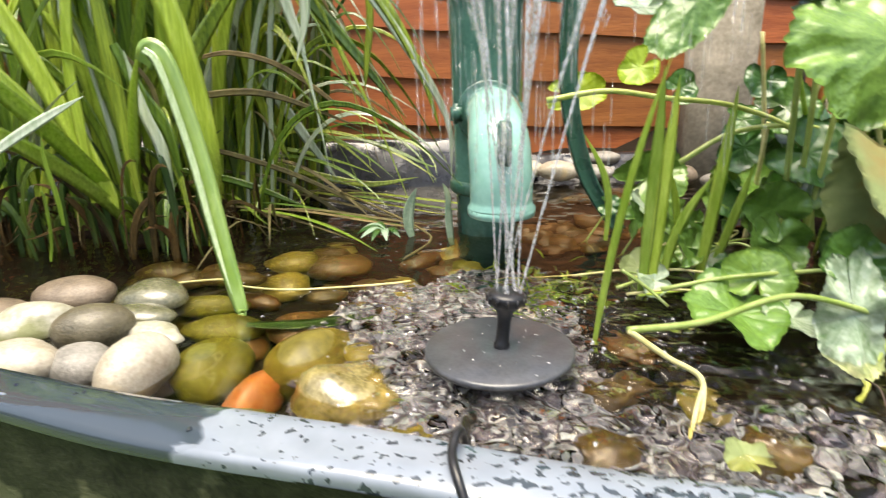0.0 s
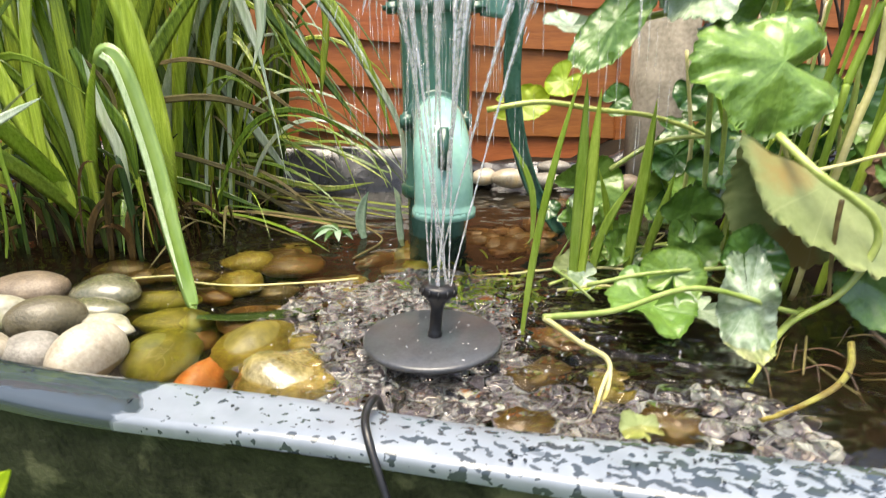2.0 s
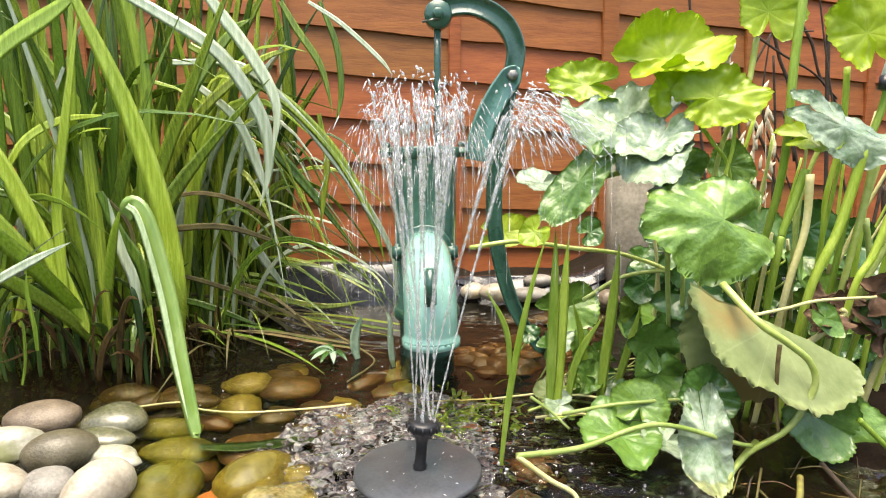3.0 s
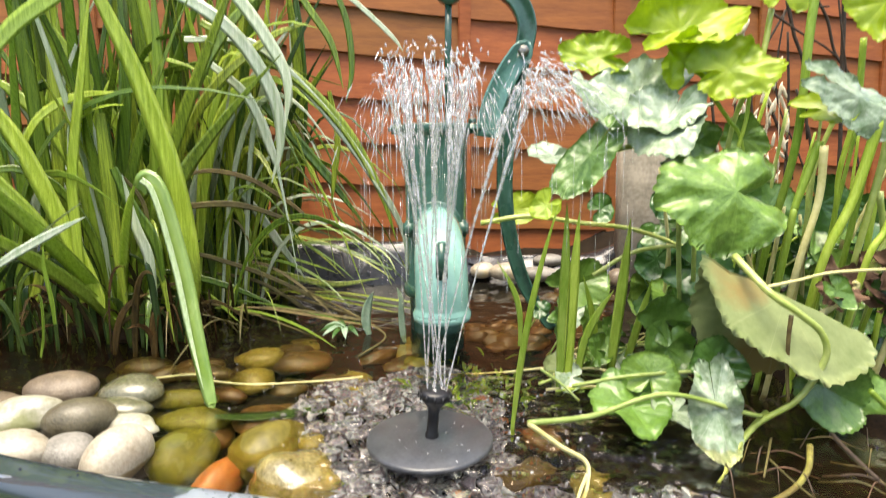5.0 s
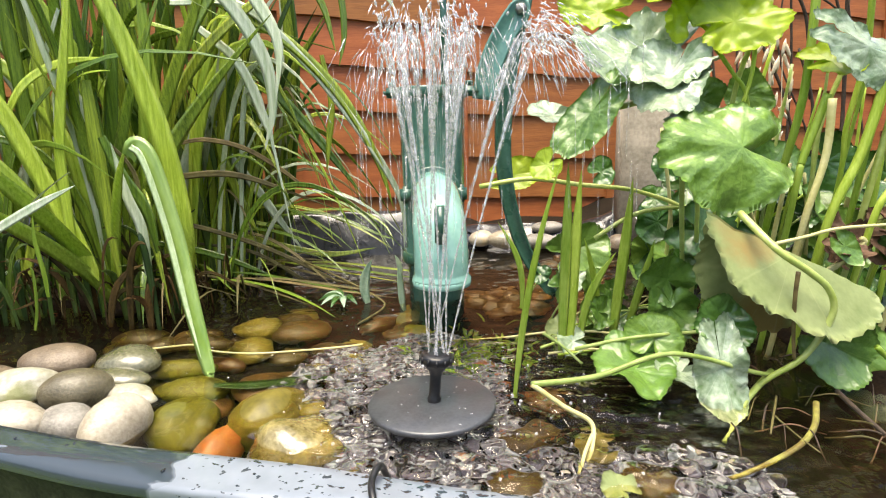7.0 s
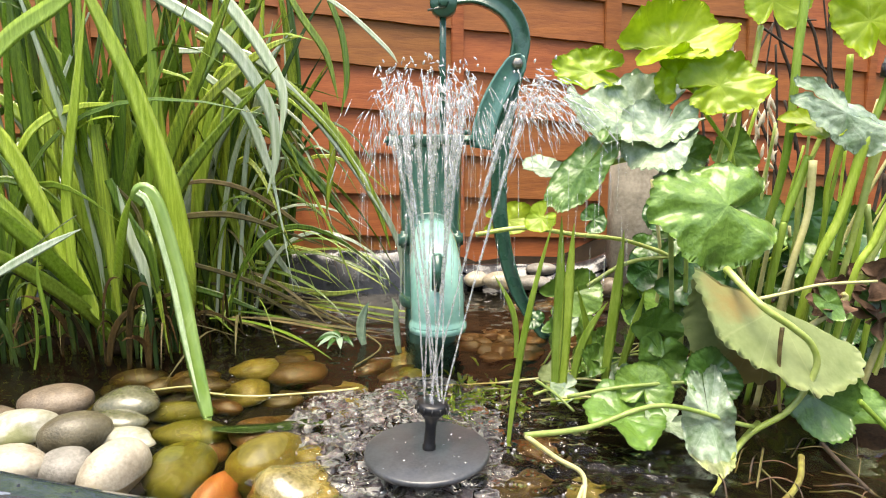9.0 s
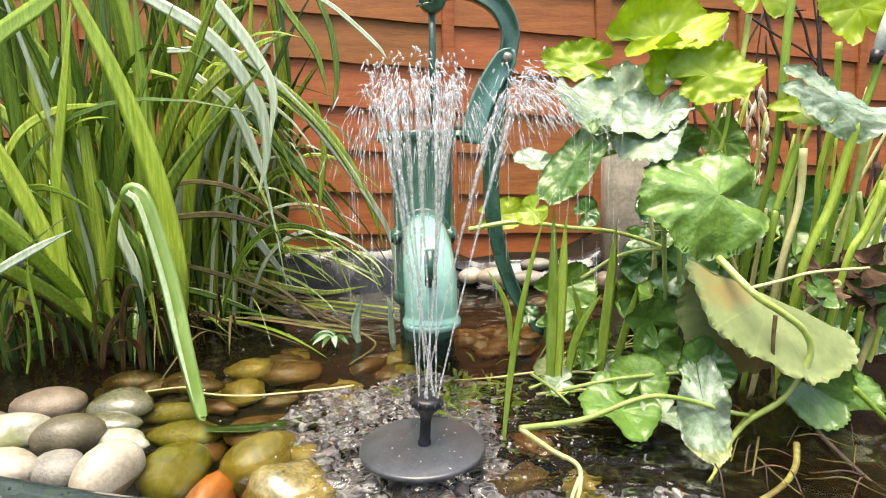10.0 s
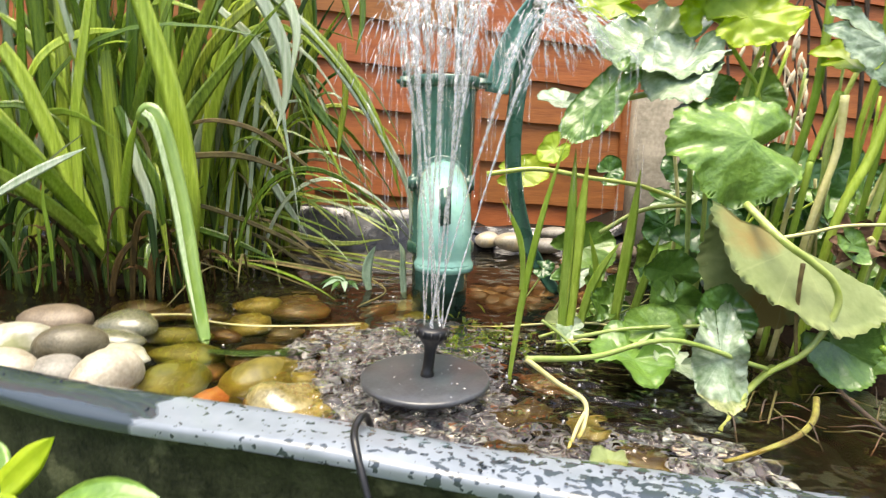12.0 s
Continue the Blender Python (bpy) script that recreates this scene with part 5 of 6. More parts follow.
for k in range(40):
    # dead brown leaves and stubs rotting round the foot, also darkening its shade
    bx, by = rng.uniform(-1.0, -0.46), rng.uniform(0.40, 0.66)
    a, r = rng.uniform(-2.8, 0.3), rng.uniform(0.04, 0.14)
    blade(clump, (bx, by, -0.01), (bx, by, rng.uniform(0.04, 0.16)), (bx + 0.6 * r * math.cos(a), by + 0.6 * r * math.sin(a), rng.uniform(0.03, 0.14)), (bx + r * math.cos(a), by + r * math.sin(a), rng.uniform(-0.01, 0.05)),
          rng.uniform(0.004, 0.011), M_BLADE_ROT, (rng.gauss(0, 0.5), -1, 0.3), 0.3, rng.gauss(0, 1.0), n=8)
for k in range(22):
    # short and fallen blades at the waterline
    bx, by = rng.uniform(-1.0, -0.4), rng.uniform(0.42, 0.8)
    a = rng.uniform(-2.6, 0.4)
    r = rng.uniform(0.12, 0.3)
    blade(clump, (bx, by, 0.0), (bx + 0.3 * r * math.cos(a), by + 0.3 * r * math.sin(a), 0.1), (bx + 0.7 * r * math.cos(a), by + 0.7 * r * math.sin(a), rng.uniform(0.02, 0.14)),
          (bx + r * math.cos(a), by + r * math.sin(a), rng.uniform(0, 0.04)), rng.uniform(0.002, 0.007), rng.choice((M_BLADE_STRAW, M_BLADE_STRAW, M_BLADE)), (0, -0.4, 1), n=10)
for k in range(11):
    # fallen stems floating behind, over the far water
    x, y = rng.uniform(-0.6, -0.3), rng.uniform(0.55, 0.8)
    part("blade", blade_bm(bezier((x, y, 0.03), (x + 0.1, y, 0.03), (x + 0.2, y - 0.05, 0.012), (x + rng.uniform(0.25, 0.42), y - rng.uniform(0.05, 0.22), 0.004), 8), 0.009, (0, -0.3, 1)),
         rng.choice((M_BLADE, M_BLADE_STRAW)), clump)

# ---- right plants ----
marsh = empty("marsh_plant", "large round-leaved marsh plant with scalloped green leaves", "plant")
leaf(marsh, (0.385, 0.22, 0.555), (0.95, 0.1, 0.28), (-0.1, -0.85, 0.5), 0.058, M_LEAF_LIME, "lime green leaf with a back-lit glow in its colour", fold=0.25, seed=1, wave=0.16, length=1.5, notch=0.6, crumple=0.3, roll=0.35)
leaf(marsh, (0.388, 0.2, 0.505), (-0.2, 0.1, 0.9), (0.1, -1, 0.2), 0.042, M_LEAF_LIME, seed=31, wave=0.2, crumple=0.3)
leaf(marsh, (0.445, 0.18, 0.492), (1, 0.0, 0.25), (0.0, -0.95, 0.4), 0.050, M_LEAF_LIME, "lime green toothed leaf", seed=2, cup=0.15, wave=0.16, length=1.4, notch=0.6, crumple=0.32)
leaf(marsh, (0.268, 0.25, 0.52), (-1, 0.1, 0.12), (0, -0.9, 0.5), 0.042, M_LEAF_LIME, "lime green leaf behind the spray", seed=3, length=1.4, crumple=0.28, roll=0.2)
leaf(marsh, (0.325, 0.2, 0.45), (-1, -0.25, -0.1), (0.05, -0.8, 0.7), 0.076, M_LEAF_WET, "wet leaf under the spray with glare painted pale", seed=4, wave=0.22, length=1.45, notch=0.5, crumple=0.3)
leaf(marsh, (0.352, 0.17, 0.418), (-0.55, -0.35, -0.62), (-0.1, -0.75, 0.75), 0.056, M_LEAF_WET, "wet leaf with glare painted pale", seed=34, wave=0.2, length=1.35, notch=0.4, crumple=0.25)
leaf(marsh, (0.19, 0.2, 0.368), (-1, -0.2, 0.0), (0, -0.4, 1), 0.034, M_LEAF_WET, "wet leaf with glare painted pale", seed=5, length=1.3)
leaf(marsh, (0.236, 0.15, 0.370), (-0.62, -0.10, -0.74), (-0.35, -0.95, 0.35), 0.030, M_LEAF, "drooping leaf beaded with drops", fold=-0.35, seed=6, length=2.9, notch=0.3, crumple=0.25)
leaf(marsh, (0.172, 0.14, 0.298), (-0.6, -0.1, -0.5), (-0.3, -0.8, 0.4), 0.024, M_LEAF_LIME, seed=7)
leaf(marsh, (0.424, 0.085, 0.320), (-0.96, -0.2, -0.05), (0.05, -0.89, 0.45), 0.084, M_LEAF, "large broad scalloped leaf", seed=8, wave=0.12, cup=-0.22, notch=0.9, fold=-0.15, crumple=0.24, crease=0.28, length=1.2)
leaf(marsh, (0.437, 0.26, 0.385), (0.9, 0, 0.3), (0.1, -1, 0.1), 0.036, M_LEAF, seed=9)
leaf(marsh, (0.513, 0.26, 0.39), (0.4, 0, 1), (-0.1, -1, 0.1), 0.038, M_LEAF, seed=10)
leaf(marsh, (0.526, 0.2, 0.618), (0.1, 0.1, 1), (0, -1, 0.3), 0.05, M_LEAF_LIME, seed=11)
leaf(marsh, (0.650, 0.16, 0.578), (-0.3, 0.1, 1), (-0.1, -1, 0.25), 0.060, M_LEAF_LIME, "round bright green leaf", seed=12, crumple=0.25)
leaf(marsh, (0.588, 0.1, 0.445), (0.86, -0.1, -0.46), (-0.25, -0.8, 0.55), 0.042, M_LEAF_WET, "pale folded leaf", seed=13, fold=-0.5, length=2.0, notch=0.3, crumple=0.3)
leaf(marsh, (0.56, 0.13, 0.43), (0.9, -0.2, 0.1), (0, -0.7, 0.8), 0.034, M_LEAF_LIME, seed=14, length=1.3)
leaf(marsh, (0.480, 0.045, 0.182), (0.90, -0.06, -0.42), (0.38, 0.32, 0.84), 0.043, M_LEAF_OLD, "yellowing leaf folded over with a brown blotch", seed=15, length=2.95, fold=-2.3, notch=0.0, wave=0.05, cup=0.0)
leaf(marsh, (0.362, 0.16, 0.118), (-0.5, -0.1, 0.8), (-0.1, -0.9, 0.3), 0.040, M_LEAF, "mid-green glossy leaf", seed=16, wave=0.2)
leaf(marsh, (0.366, 0.15, 0.072), (0.1, -0.2, -0.9), (-0.1, -0.9, 0.3), 0.042, M_LEAF, "mid-green glossy leaf", seed=36, wave=0.2)
leaf(marsh, (0.285, 0.06, 0.016), (-0.9, -0.35, -0.02), (0.0, -0.2, 1), 0.062, M_LEAF, "wet leaf lying on the water", seed=17, wave=0.2)
leaf(marsh, (0.325, 0.10, 0.045), (0.3, 0.4, 0.8), (-0.3, -0.8, 0.5), 0.04, M_LEAF, seed=37, wave=0.1)
leaf(marsh, (0.372, -0.012, 0.046), (0.06, -0.35, -0.9), (-0.3, -0.95, 0.35), 0.035, M_LEAF_WET, "pale crumpled hanging leaf", seed=18, length=2.0, wave=0.4, notch=0.2, fold=-0.3, crumple=0.35)
leaf(marsh, (0.385, 0.02, 0.095), (0.3, 0.2, 0.6), (-0.1, -0.9, 0.4), 0.036, M_LEAF_DARK, seed=38)
leaf(marsh, (0.345, 0.05, 0.014), (-0.8, -0.4, 0), (0, -0.3, 1), 0.036, M_LEAF_WET, seed=19)
leaf(marsh, (0.540, 0.04, 0.055), (0.85, -0.1, -0.5), (-0.2, -0.95, 0.4), 0.046, M_LEAF, "drooping smooth leaf", seed=20, length=1.5, wave=0.1, fold=0.3)
leaf(marsh, (0.585, 0.05, 0.035), (0.7, -0.2, -0.7), (-0.3, -0.9, 0.4), 0.05, M_LEAF, seed=40, length=1.3, wave=0.15)
leaf(marsh, (0.30, 0.5, 0.09), (0.9, 0.1, 0.3), (0.1, -1, 0.25), 0.055, M_LEAF, seed=21, fold=0.3, length=1.2)
leaf(marsh, (0.318, 0.35, 0.025), (0.2, 0.2, 0.4), (0, -0.6, 1), 0.032, M_LEAF_WET, seed=22)
leaf(marsh, (0.218, 0.24, 0.012), (-0.2, 0.5, 0.4), (0.1, -0.7, 0.7), 0.028, M_LEAF_OLD, seed=23)
leaf(marsh, (0.18, 0.62, 0.238), (1, 0, 0.1), (0, -1, 0.5), 0.036, M_LEAF_LIME, seed=24, length=1.9)
leaf(marsh, (0.192, -0.185, -0.002), (-0.2, 0.2, 0.1), (0.1, -0.3, 1), 0.019, M_LEAF_OLD, "pale leaf afloat", seed=25, wave=0.2)
leaf(marsh, (0.70, 0.1, 0.16), (0.3, -0.3, 0.4), (-0.2, -1, 0.5), 0.05, M_LEAF_DARK, seed=26)
leaf(marsh, (0.345, 0.5, 0.25), (0.2, 0, 0.1), (0, -1, 0.5), 0.03, M_LEAF_DARK, seed=27)
leaf(marsh, (0.56, 0.06, 0.185), (0.7, -0.2, -0.7), (-0.2, -0.8, 0.5), 0.018, M_LEAF, seed=28, length=1.6)
rng = random.Random(5)
for k in range(120):
    # smaller leaves behind, mostly in the dark material to paint the shade there
    x, y, z = rng.uniform(0.45, 1.15), rng.uniform(0.24, 0.62), 0.02 + 0.26 * rng.random() ** 1.5
    leaf(marsh, (x, y, z), (rng.gauss(0, 1), -0.3, rng.gauss(0, 0.6)), (rng.gauss(0, 0.4), -1, rng.uniform(0.1, 0.9)), rng.uniform(0.03, 0.06),
         rng.choice((M_LEAF, M_LEAF_DARK, M_LEAF_DARK, M_LEAF_DARK)), seed=100 + k)

stem(marsh, [(0.119, -0.08, 0.064), (0.202, -0.05, 0.058), (0.304, -0.02, 0.072), (0.416, -0.01, 0.039), (0.45, 0.015, 0.025)], 0.0048, label="pale stem bent along the water")
stem(marsh, [(0.119, -0.08, 0.064), (0.155, -0.09, 0.04), (0.185, -0.095, 0.022), (0.182, -0.115, 0.004), (0.172, -0.13, -0.012)], 0.004, M_ROOT, name="root")
stem(marsh, [(0.184, -0.105, 0.012), (0.170, -0.13, 0.004), (0.160, -0.15, -0.01)], 0.003, M_ROOT, name="root")
stem(marsh, [(0.455, 0.02, 0.026), (0.40, -0.02, 0.0), (0.355, -0.07, -0.035)], 0.006)
stem(marsh, [(0.214, 0.12, 0.024), (0.29, 0.1, 0.047), (0.396, 0.1, 0.054), (0.47, 0.12, 0.05)], 0.0042)
stem(marsh, [(0.17, 0.15, 0.04), (0.20, 0.14, 0.02), (0.225, 0.12, 0.0)], 0.0035)
stem(marsh, [(0.085, 0.3, 0.251), (0.17, 0.3, 0.262), (0.255, 0.3, 0.25), (0.365, 0.3, 0.233), (0.46, 0.3, 0.18), (0.50, 0.3, 0.03)], 0.0055)
stem(marsh, [(0.285, 0.3, 0.155), (0.357, 0.3, 0.197), (0.447, 0.3, 0.206), (0.52, 0.3, 0.19)], 0.0055)
stem(marsh, [(0.26, 0.2, 0.37), (0.34, 0.2, 0.385), (0.40, 0.2, 0.37), (0.44, 0.25, 0.2), (0.46, 0.3, 0.0)], 0.006)
stem(marsh, [(0.395, 0.18, 0.46), (0.385, 0.19, 0.37), (0.40, 0.22, 0.25), (0.44, 0.28, 0.0)], 0.0065)
stem(marsh, [(0.511, 0.2, 0.58), (0.50, 0.2, 0.5), (0.47, 0.22, 0.38), (0.47, 0.28, 0.0)], 0.006)
stem(marsh, [(0.572, 0.18, 0.72), (0.548, 0.16, 0.55), (0.542, 0.16, 0.38), (0.53, 0.2, 0.2), (0.54, 0.26, 0.0)], 0.0085, M_REED)
stem(marsh, [(0.552, 0.12, 0.386), (0.54, 0.12, 0.342), (0.526, 0.12, 0.293), (0.521, 0.12, 0.253), (0.511, 0.16, -0.02)], 0.0075, M_REED)
stem(marsh, [(0.547, 0.1, 0.38), (0.546, 0.1, 0.302), (0.524, 0.1, 0.202), (0.514, 0.14, -0.02)], 0.007, M_ROOT)
stem(marsh, [(0.62, 0.1, 0.418), (0.594, 0.1, 0.305), (0.558, 0.1, 0.205), (0.548, 0.14, -0.02)], 0.009, M_REED)
stem(marsh, [(0.665, 0.14, 0.398), (0.653, 0.14, 0.321), (0.635, 0.14, 0.216), (0.625, 0.18, -0.02)], 0.007, M_STEM)
stem(marsh, [(0.652, 0.2, 0.537), (0.654, 0.2, 0.446), (0.648, 0.2, 0.403), (0.636, 0.2, 0.334), (0.634, 0.2, 0.247), (0.624, 0.24, -0.02)], 0.006, M_REED)
stem(marsh, [(0.68, 0.15, 0.503), (0.672, 0.15, 0.463), (0.65, 0.15, 0.39), (0.634, 0.15, 0.289), (0.624, 0.19, -0.02)], 0.007, M_REED)
stem(marsh, [(0.652, 0.08, 0.332), (0.631, 0.08, 0.267), (0.606, 0.08, 0.209), (0.596, 0.12, -0.02)], 0.007, M_REED)
stem(marsh, [(0.674, 0.16, 0.311), (0.687, 0.16, 0.203), (0.677, 0.2, -0.02)], 0.006, M_STEM)
stem(marsh, [(0.623, 0.2, 0.426), (0.605, 0.2, 0.374), (0.592, 0.2, 0.312), (0.59, 0.2, 0.23), (0.58, 0.24, -0.02)], 0.005, M_STEM)
stem(marsh, [(0.478, 0.18, 0.477), (0.476, 0.18, 0.419), (0.462, 0.18, 0.359)], 0.0045, M_REED)
stem(marsh, [(0.429, 0.2, 0.459), (0.459, 0.2, 0.42), (0.479, 0.2, 0.393), (0.492, 0.2, 0.331)], 0.0045, M_REED)
stem(marsh, [(0.415, 0.06, 0.235), (0.435, 0.0, 0.198), (0.470, -0.012, 0.172), (0.496, -0.015, 0.148), (0.503, -0.015, 0.114), (0.476, -0.01, 0.058), (0.428, 0.0, 0.015), (0.395, 0.0, -0.05)], 0.0062, M_STEM)
stem(marsh, [(0.439, 0.06, 0.186), (0.502, 0.06, 0.199), (0.549, 0.06, 0.21), (0.627, 0.06, 0.214)], 0.0035, M_ROOT)
stem(marsh, [(0.544, 0.08, 0.139), (0.574, 0.08, 0.16), (0.599, 0.08, 0.184), (0.595, 0.08, 0.192)], 0.006, M_ROOT)
stem(marsh, [(0.457, -0.012, 0.172), (0.455, -0.014, 0.14), (0.459, -0.012, 0.09), (0.466, -0.008, 0.055)], 0.0036, M_BLADE_STRAW)
stem(marsh, [(0.531, -0.001, 0.005), (0.522, -0.057, 0.005), (0.516, -0.109, 0.005)], 0.004, M_TWIG)
stem(marsh, [(0.476, -0.045, 0.012), (0.452, -0.083, 0.004), (0.415, -0.118, 0.0), (0.362, -0.150, -0.002), (0.315, -0.165, -0.012)], 0.005, M_OLD_STEM)
stem(marsh, [(0.445, -0.013, 0.006), (0.389, -0.103, 0.006)], 0.002, M_BLADE_STRAW)
stem(marsh, [(0.419, -0.058, 0.003), (0.42, -0.104, 0.003), (0.424, -0.139, 0.003)], 0.0015, M_BLADE_STRAW)
stem(marsh, [(0.576, 0.0, 0.065), (0.601, 0.0, 0.041), (0.636, 0.0, 0.007)], 0.005, M_REED)
stem(marsh, [(0.587, -0.0, -0.008), (0.608, 0.0, -0.021), (0.636, 0.0, -0.034)], 0.006, M_REED)
rng = random.Random(15)
for k in range(50):
    x, y = rng.uniform(0.45, 0.9), rng.uniform(0.14, 0.5)
    h, l = rng.uniform(0.15, 0.48), rng.gauss(0.07, 0.07)
    stem(marsh, [(x, y, -0.02), (x + l * 0.3, y - 0.02, h * 0.5), (x + l, y - 0.04, h)], rng.uniform(0.003, 0.007), rng.choice((M_STEM, M_REED, M_ROOT)))
for k in range(44):
    x, y = rng.uniform(0.36, 0.75), rng.uniform(-0.1, 0.15)
    a = rng.uniform(-2.4, 1.2)
    stem(marsh, [(x, y, -0.01), (x + 0.04 * math.cos(a), y + 0.04 * math.sin(a), 0.006), (x + 0.08 * math.cos(a), y + 0.08 * math.sin(a), -0.01)], rng.uniform(0.0005, 0.0016), rng.choice((M_BLADE_STRAW, M_TWIG, M_TWIG, M_DEAD)))

for k in range(16):
    # young leaves and bent stalks between the reeds, just over the water
    x, y, z = rng.uniform(0.19, 0.40), rng.uniform(0.16, 0.40), rng.uniform(0.0, 0.075)
    leaf(marsh, (x, y, z), (rng.gauss(0, 1), -0.4, rng.gauss(0, 0.4)), (rng.gauss(0, 0.3), -0.8, rng.uniform(0.3, 1.0)), rng.uniform(0.016, 0.034), rng.choice((M_LEAF, M_LEAF_WET, M_LEAF, M_LEAF_DARK)), seed=300 + k, wave=0.2, crumple=0.25)
    stem(marsh, [(x, y, z), (x + rng.gauss(0, 0.03), y + 0.02, z * 0.6 + 0.012), (x + rng.gauss(0, 0.07), y + 0.03, -0.015)], rng.uniform(0.0015, 0.003), rng.choice((M_STEM, M_ROOT)))
for k in range(12):
    # thin pale runners along the water
    x, y, a, r = rng.uniform(0.17, 0.34), rng.uniform(0.10, 0.34), rng.gauss(0.1, 0.5), rng.uniform(0.08, 0.16)
    stem(marsh, [(x, y, rng.uniform(0.0, 0.012)), (x + 0.5 * r * math.cos(a), y + 0.5 * r * math.sin(a), rng.uniform(0.008, 0.04)), (x + r * math.cos(a), y + r * math.sin(a), rng.uniform(-0.01, 0.03))], rng.uniform(0.0016, 0.0034), rng.choice((M_STEM, M_ROOT, M_REED)))

reeds = empty("reed_clump", "upright bright green reeds standing in the water", "plant")
blade(reeds, (0.112, 0.03, -0.01), (0.12, 0.02, 0.1), (0.13, 0.0, 0.2), (0.165, 0.0, 0.315), 0.009, M_REED)
blade(reeds, (0.125, 0.06, 0.11), (0.128, 0.05, 0.17), (0.12, 0.04, 0.19), (0.092, 0.04, 0.235), 0.008, M_REED)
for dx in (0.0, 0.012):
    blade(reeds, (0.203 + dx, 0.17, -0.02), (0.205 + dx, 0.16, 0.1), (0.206 + dx, 0.15, 0.2), (0.205 + dx * 1.6, 0.15, 0.30 - dx), 0.017, M_REED)
blade(reeds, (0.232, 0.18, -0.01), (0.24, 0.18, 0.08), (0.25, 0.17, 0.11), (0.285, 0.17, 0.16), 0.014, M_REED)
blade(reeds, (0.293, 0.21, -0.02), (0.30, 0.2, 0.09), (0.31, 0.2, 0.18), (0.316, 0.2, 0.27), 0.018, M_REED)
blade(reeds, (0.33, 0.26, -0.02), (0.345, 0.25, 0.06), (0.36, 0.25, 0.1), (0.372, 0.25, 0.16), 0.014, M_REED)
blade(reeds, (0.30, 0.3, -0.02), (0.29, 0.29, 0.06), (0.28, 0.28, 0.1), (0.262, 0.28, 0.16), 0.012, M_REED)

oats = empty("oat_grass", "dry pale oat grass with hanging husks by the fence", "grass")
rng = random.Random(3)
for k in range(6):
    x, y = 0.70 + 0.022 * k, 0.70 + rng.uniform(-0.03, 0.03)
    top = (0.60, 0.66, 0.53, 0.56, 0.55, 0.5)[k]
    stem(oats, [(x, y, 0.0), (x + 0.01, y, top * 0.5), (x - 0.005, y, top)], 0.0018, M_SEED)
    for j in range(17):
        z = top - (0.008 if k == 1 else 0.02) * j - 0.005
        spread = 0.004 if k == 1 else 0.02
        at = Vector((x - 0.004 + rng.gauss(0, spread), y + rng.gauss(0, spread), z))
        part("husk", moved(pebble_bm(0.0045, 0.004, 0.021, j, 0.1, 1), Matrix.Translation(at) @ Matrix.Rotation(rng.gauss(0, 0.4), 4, "Y")), M_SEED, oats)

shrub = empty("bare_shrub", "dark bare twiggy shrub against the fence", "shrub")
for k in range(9):
    x, y = rng.uniform(0.8, 1.2), rng.uniform(0.75, 1.05)
    h, l = rng.uniform(0.5, 0.95), rng.gauss(0, 0.12)
    stem(shrub, [(x, y, 0.0), (x + l * 0.4, y, h * 0.4), (x + l * 0.7 + rng.gauss(0, 0.03), y, h * 0.7), (x + l, y, h)], rng.uniform(0.003, 0.007), M_TWIG, name="twig")
stem(shrub, [(0.885, 0.85, 0.729), (0.91, 0.85, 0.646), (0.941, 0.85, 0.568), (0.968, 0.85, 0.386)], 0.006, M_TWIG, name="twig")
stem(shrub, [(0.946, 0.85, 0.749), (0.988, 0.85, 0.686), (1.017, 0.85, 0.602), (1.069, 0.85, 0.523), (1.089, 0.85, 0.384)], 0.005, M_TWIG, name="twig")
stem(shrub, [(0.832, 0.82, 0.696), (0.907, 0.82, 0.648), (0.983, 0.82, 0.605), (1.047, 0.82, 0.542)], 0.004, M_TWIG, name="twig")
stem(shrub, [(0.748, 0.8, 0.626), (0.805, 0.8, 0.523), (0.866, 0.8, 0.409), (0.909, 0.8, 0.286)], 0.006, M_TWIG, name="twig")
stem(shrub, [(0.994, 0.8, 0.743), (1.009, 0.8, 0.54), (1.024, 0.8, 0.328), (1.024, 0.8, 0.15)], 0.007, M_TWIG, name="twig")
stem(shrub, [(1.104, 0.7, 0.33), (1.109, 0.7, 0.22), (1.114, 0.7, 0.107)], 0.009, M_TWIG, name="twig")
stem(shrub, [(0.874, 0.82, 0.716), (0.931, 0.82, 0.709), (0.974, 0.82, 0.708)], 0.003, M_TWIG, name="twig")
dead = empty("dead_leaf", "curled dead brown leaf caught among the stems", "leaf")
for k in range(9):
    leaf(dead, (0.58 + 0.014 * k + rng.gauss(0, 0.01), 0.12 + rng.gauss(0, 0.02), 0.195 - 0.004 * k + rng.gauss(0, 0.02)), (rng.gauss(0, 1), -0.2, rng.gauss(0, 1)), (rng.gauss(0, 0.5), -1, 0.4), rng.uniform(0.018, 0.034), M_DEAD, seed=50 + k, wave=0.6, fold=rng.uniform(-0.8, 0.8))

stake = empty("garden_stake", "white plastic stake with a dark tip hung among the leaves", "stake")
part("shaft", tube([(0.705, 0.14, 0.61), (0.682, 0.14, 0.55), (0.669, 0.14, 0.512)], lambda s: 0.014 - 0.006 * s, 16), M_PLASTIC, stake)
part("tip", tube([(0.670, 0.14, 0.514), (0.665, 0.14, 0.497)], lambda s: 0.0095 - 0.003 * s, 14), M_BLACK, stake, "dark rubber tip")

# ---- sprigs and weed on the water ----
sprig = empty("water_sprig", "small blue-green sprig rising from the water", "plant")
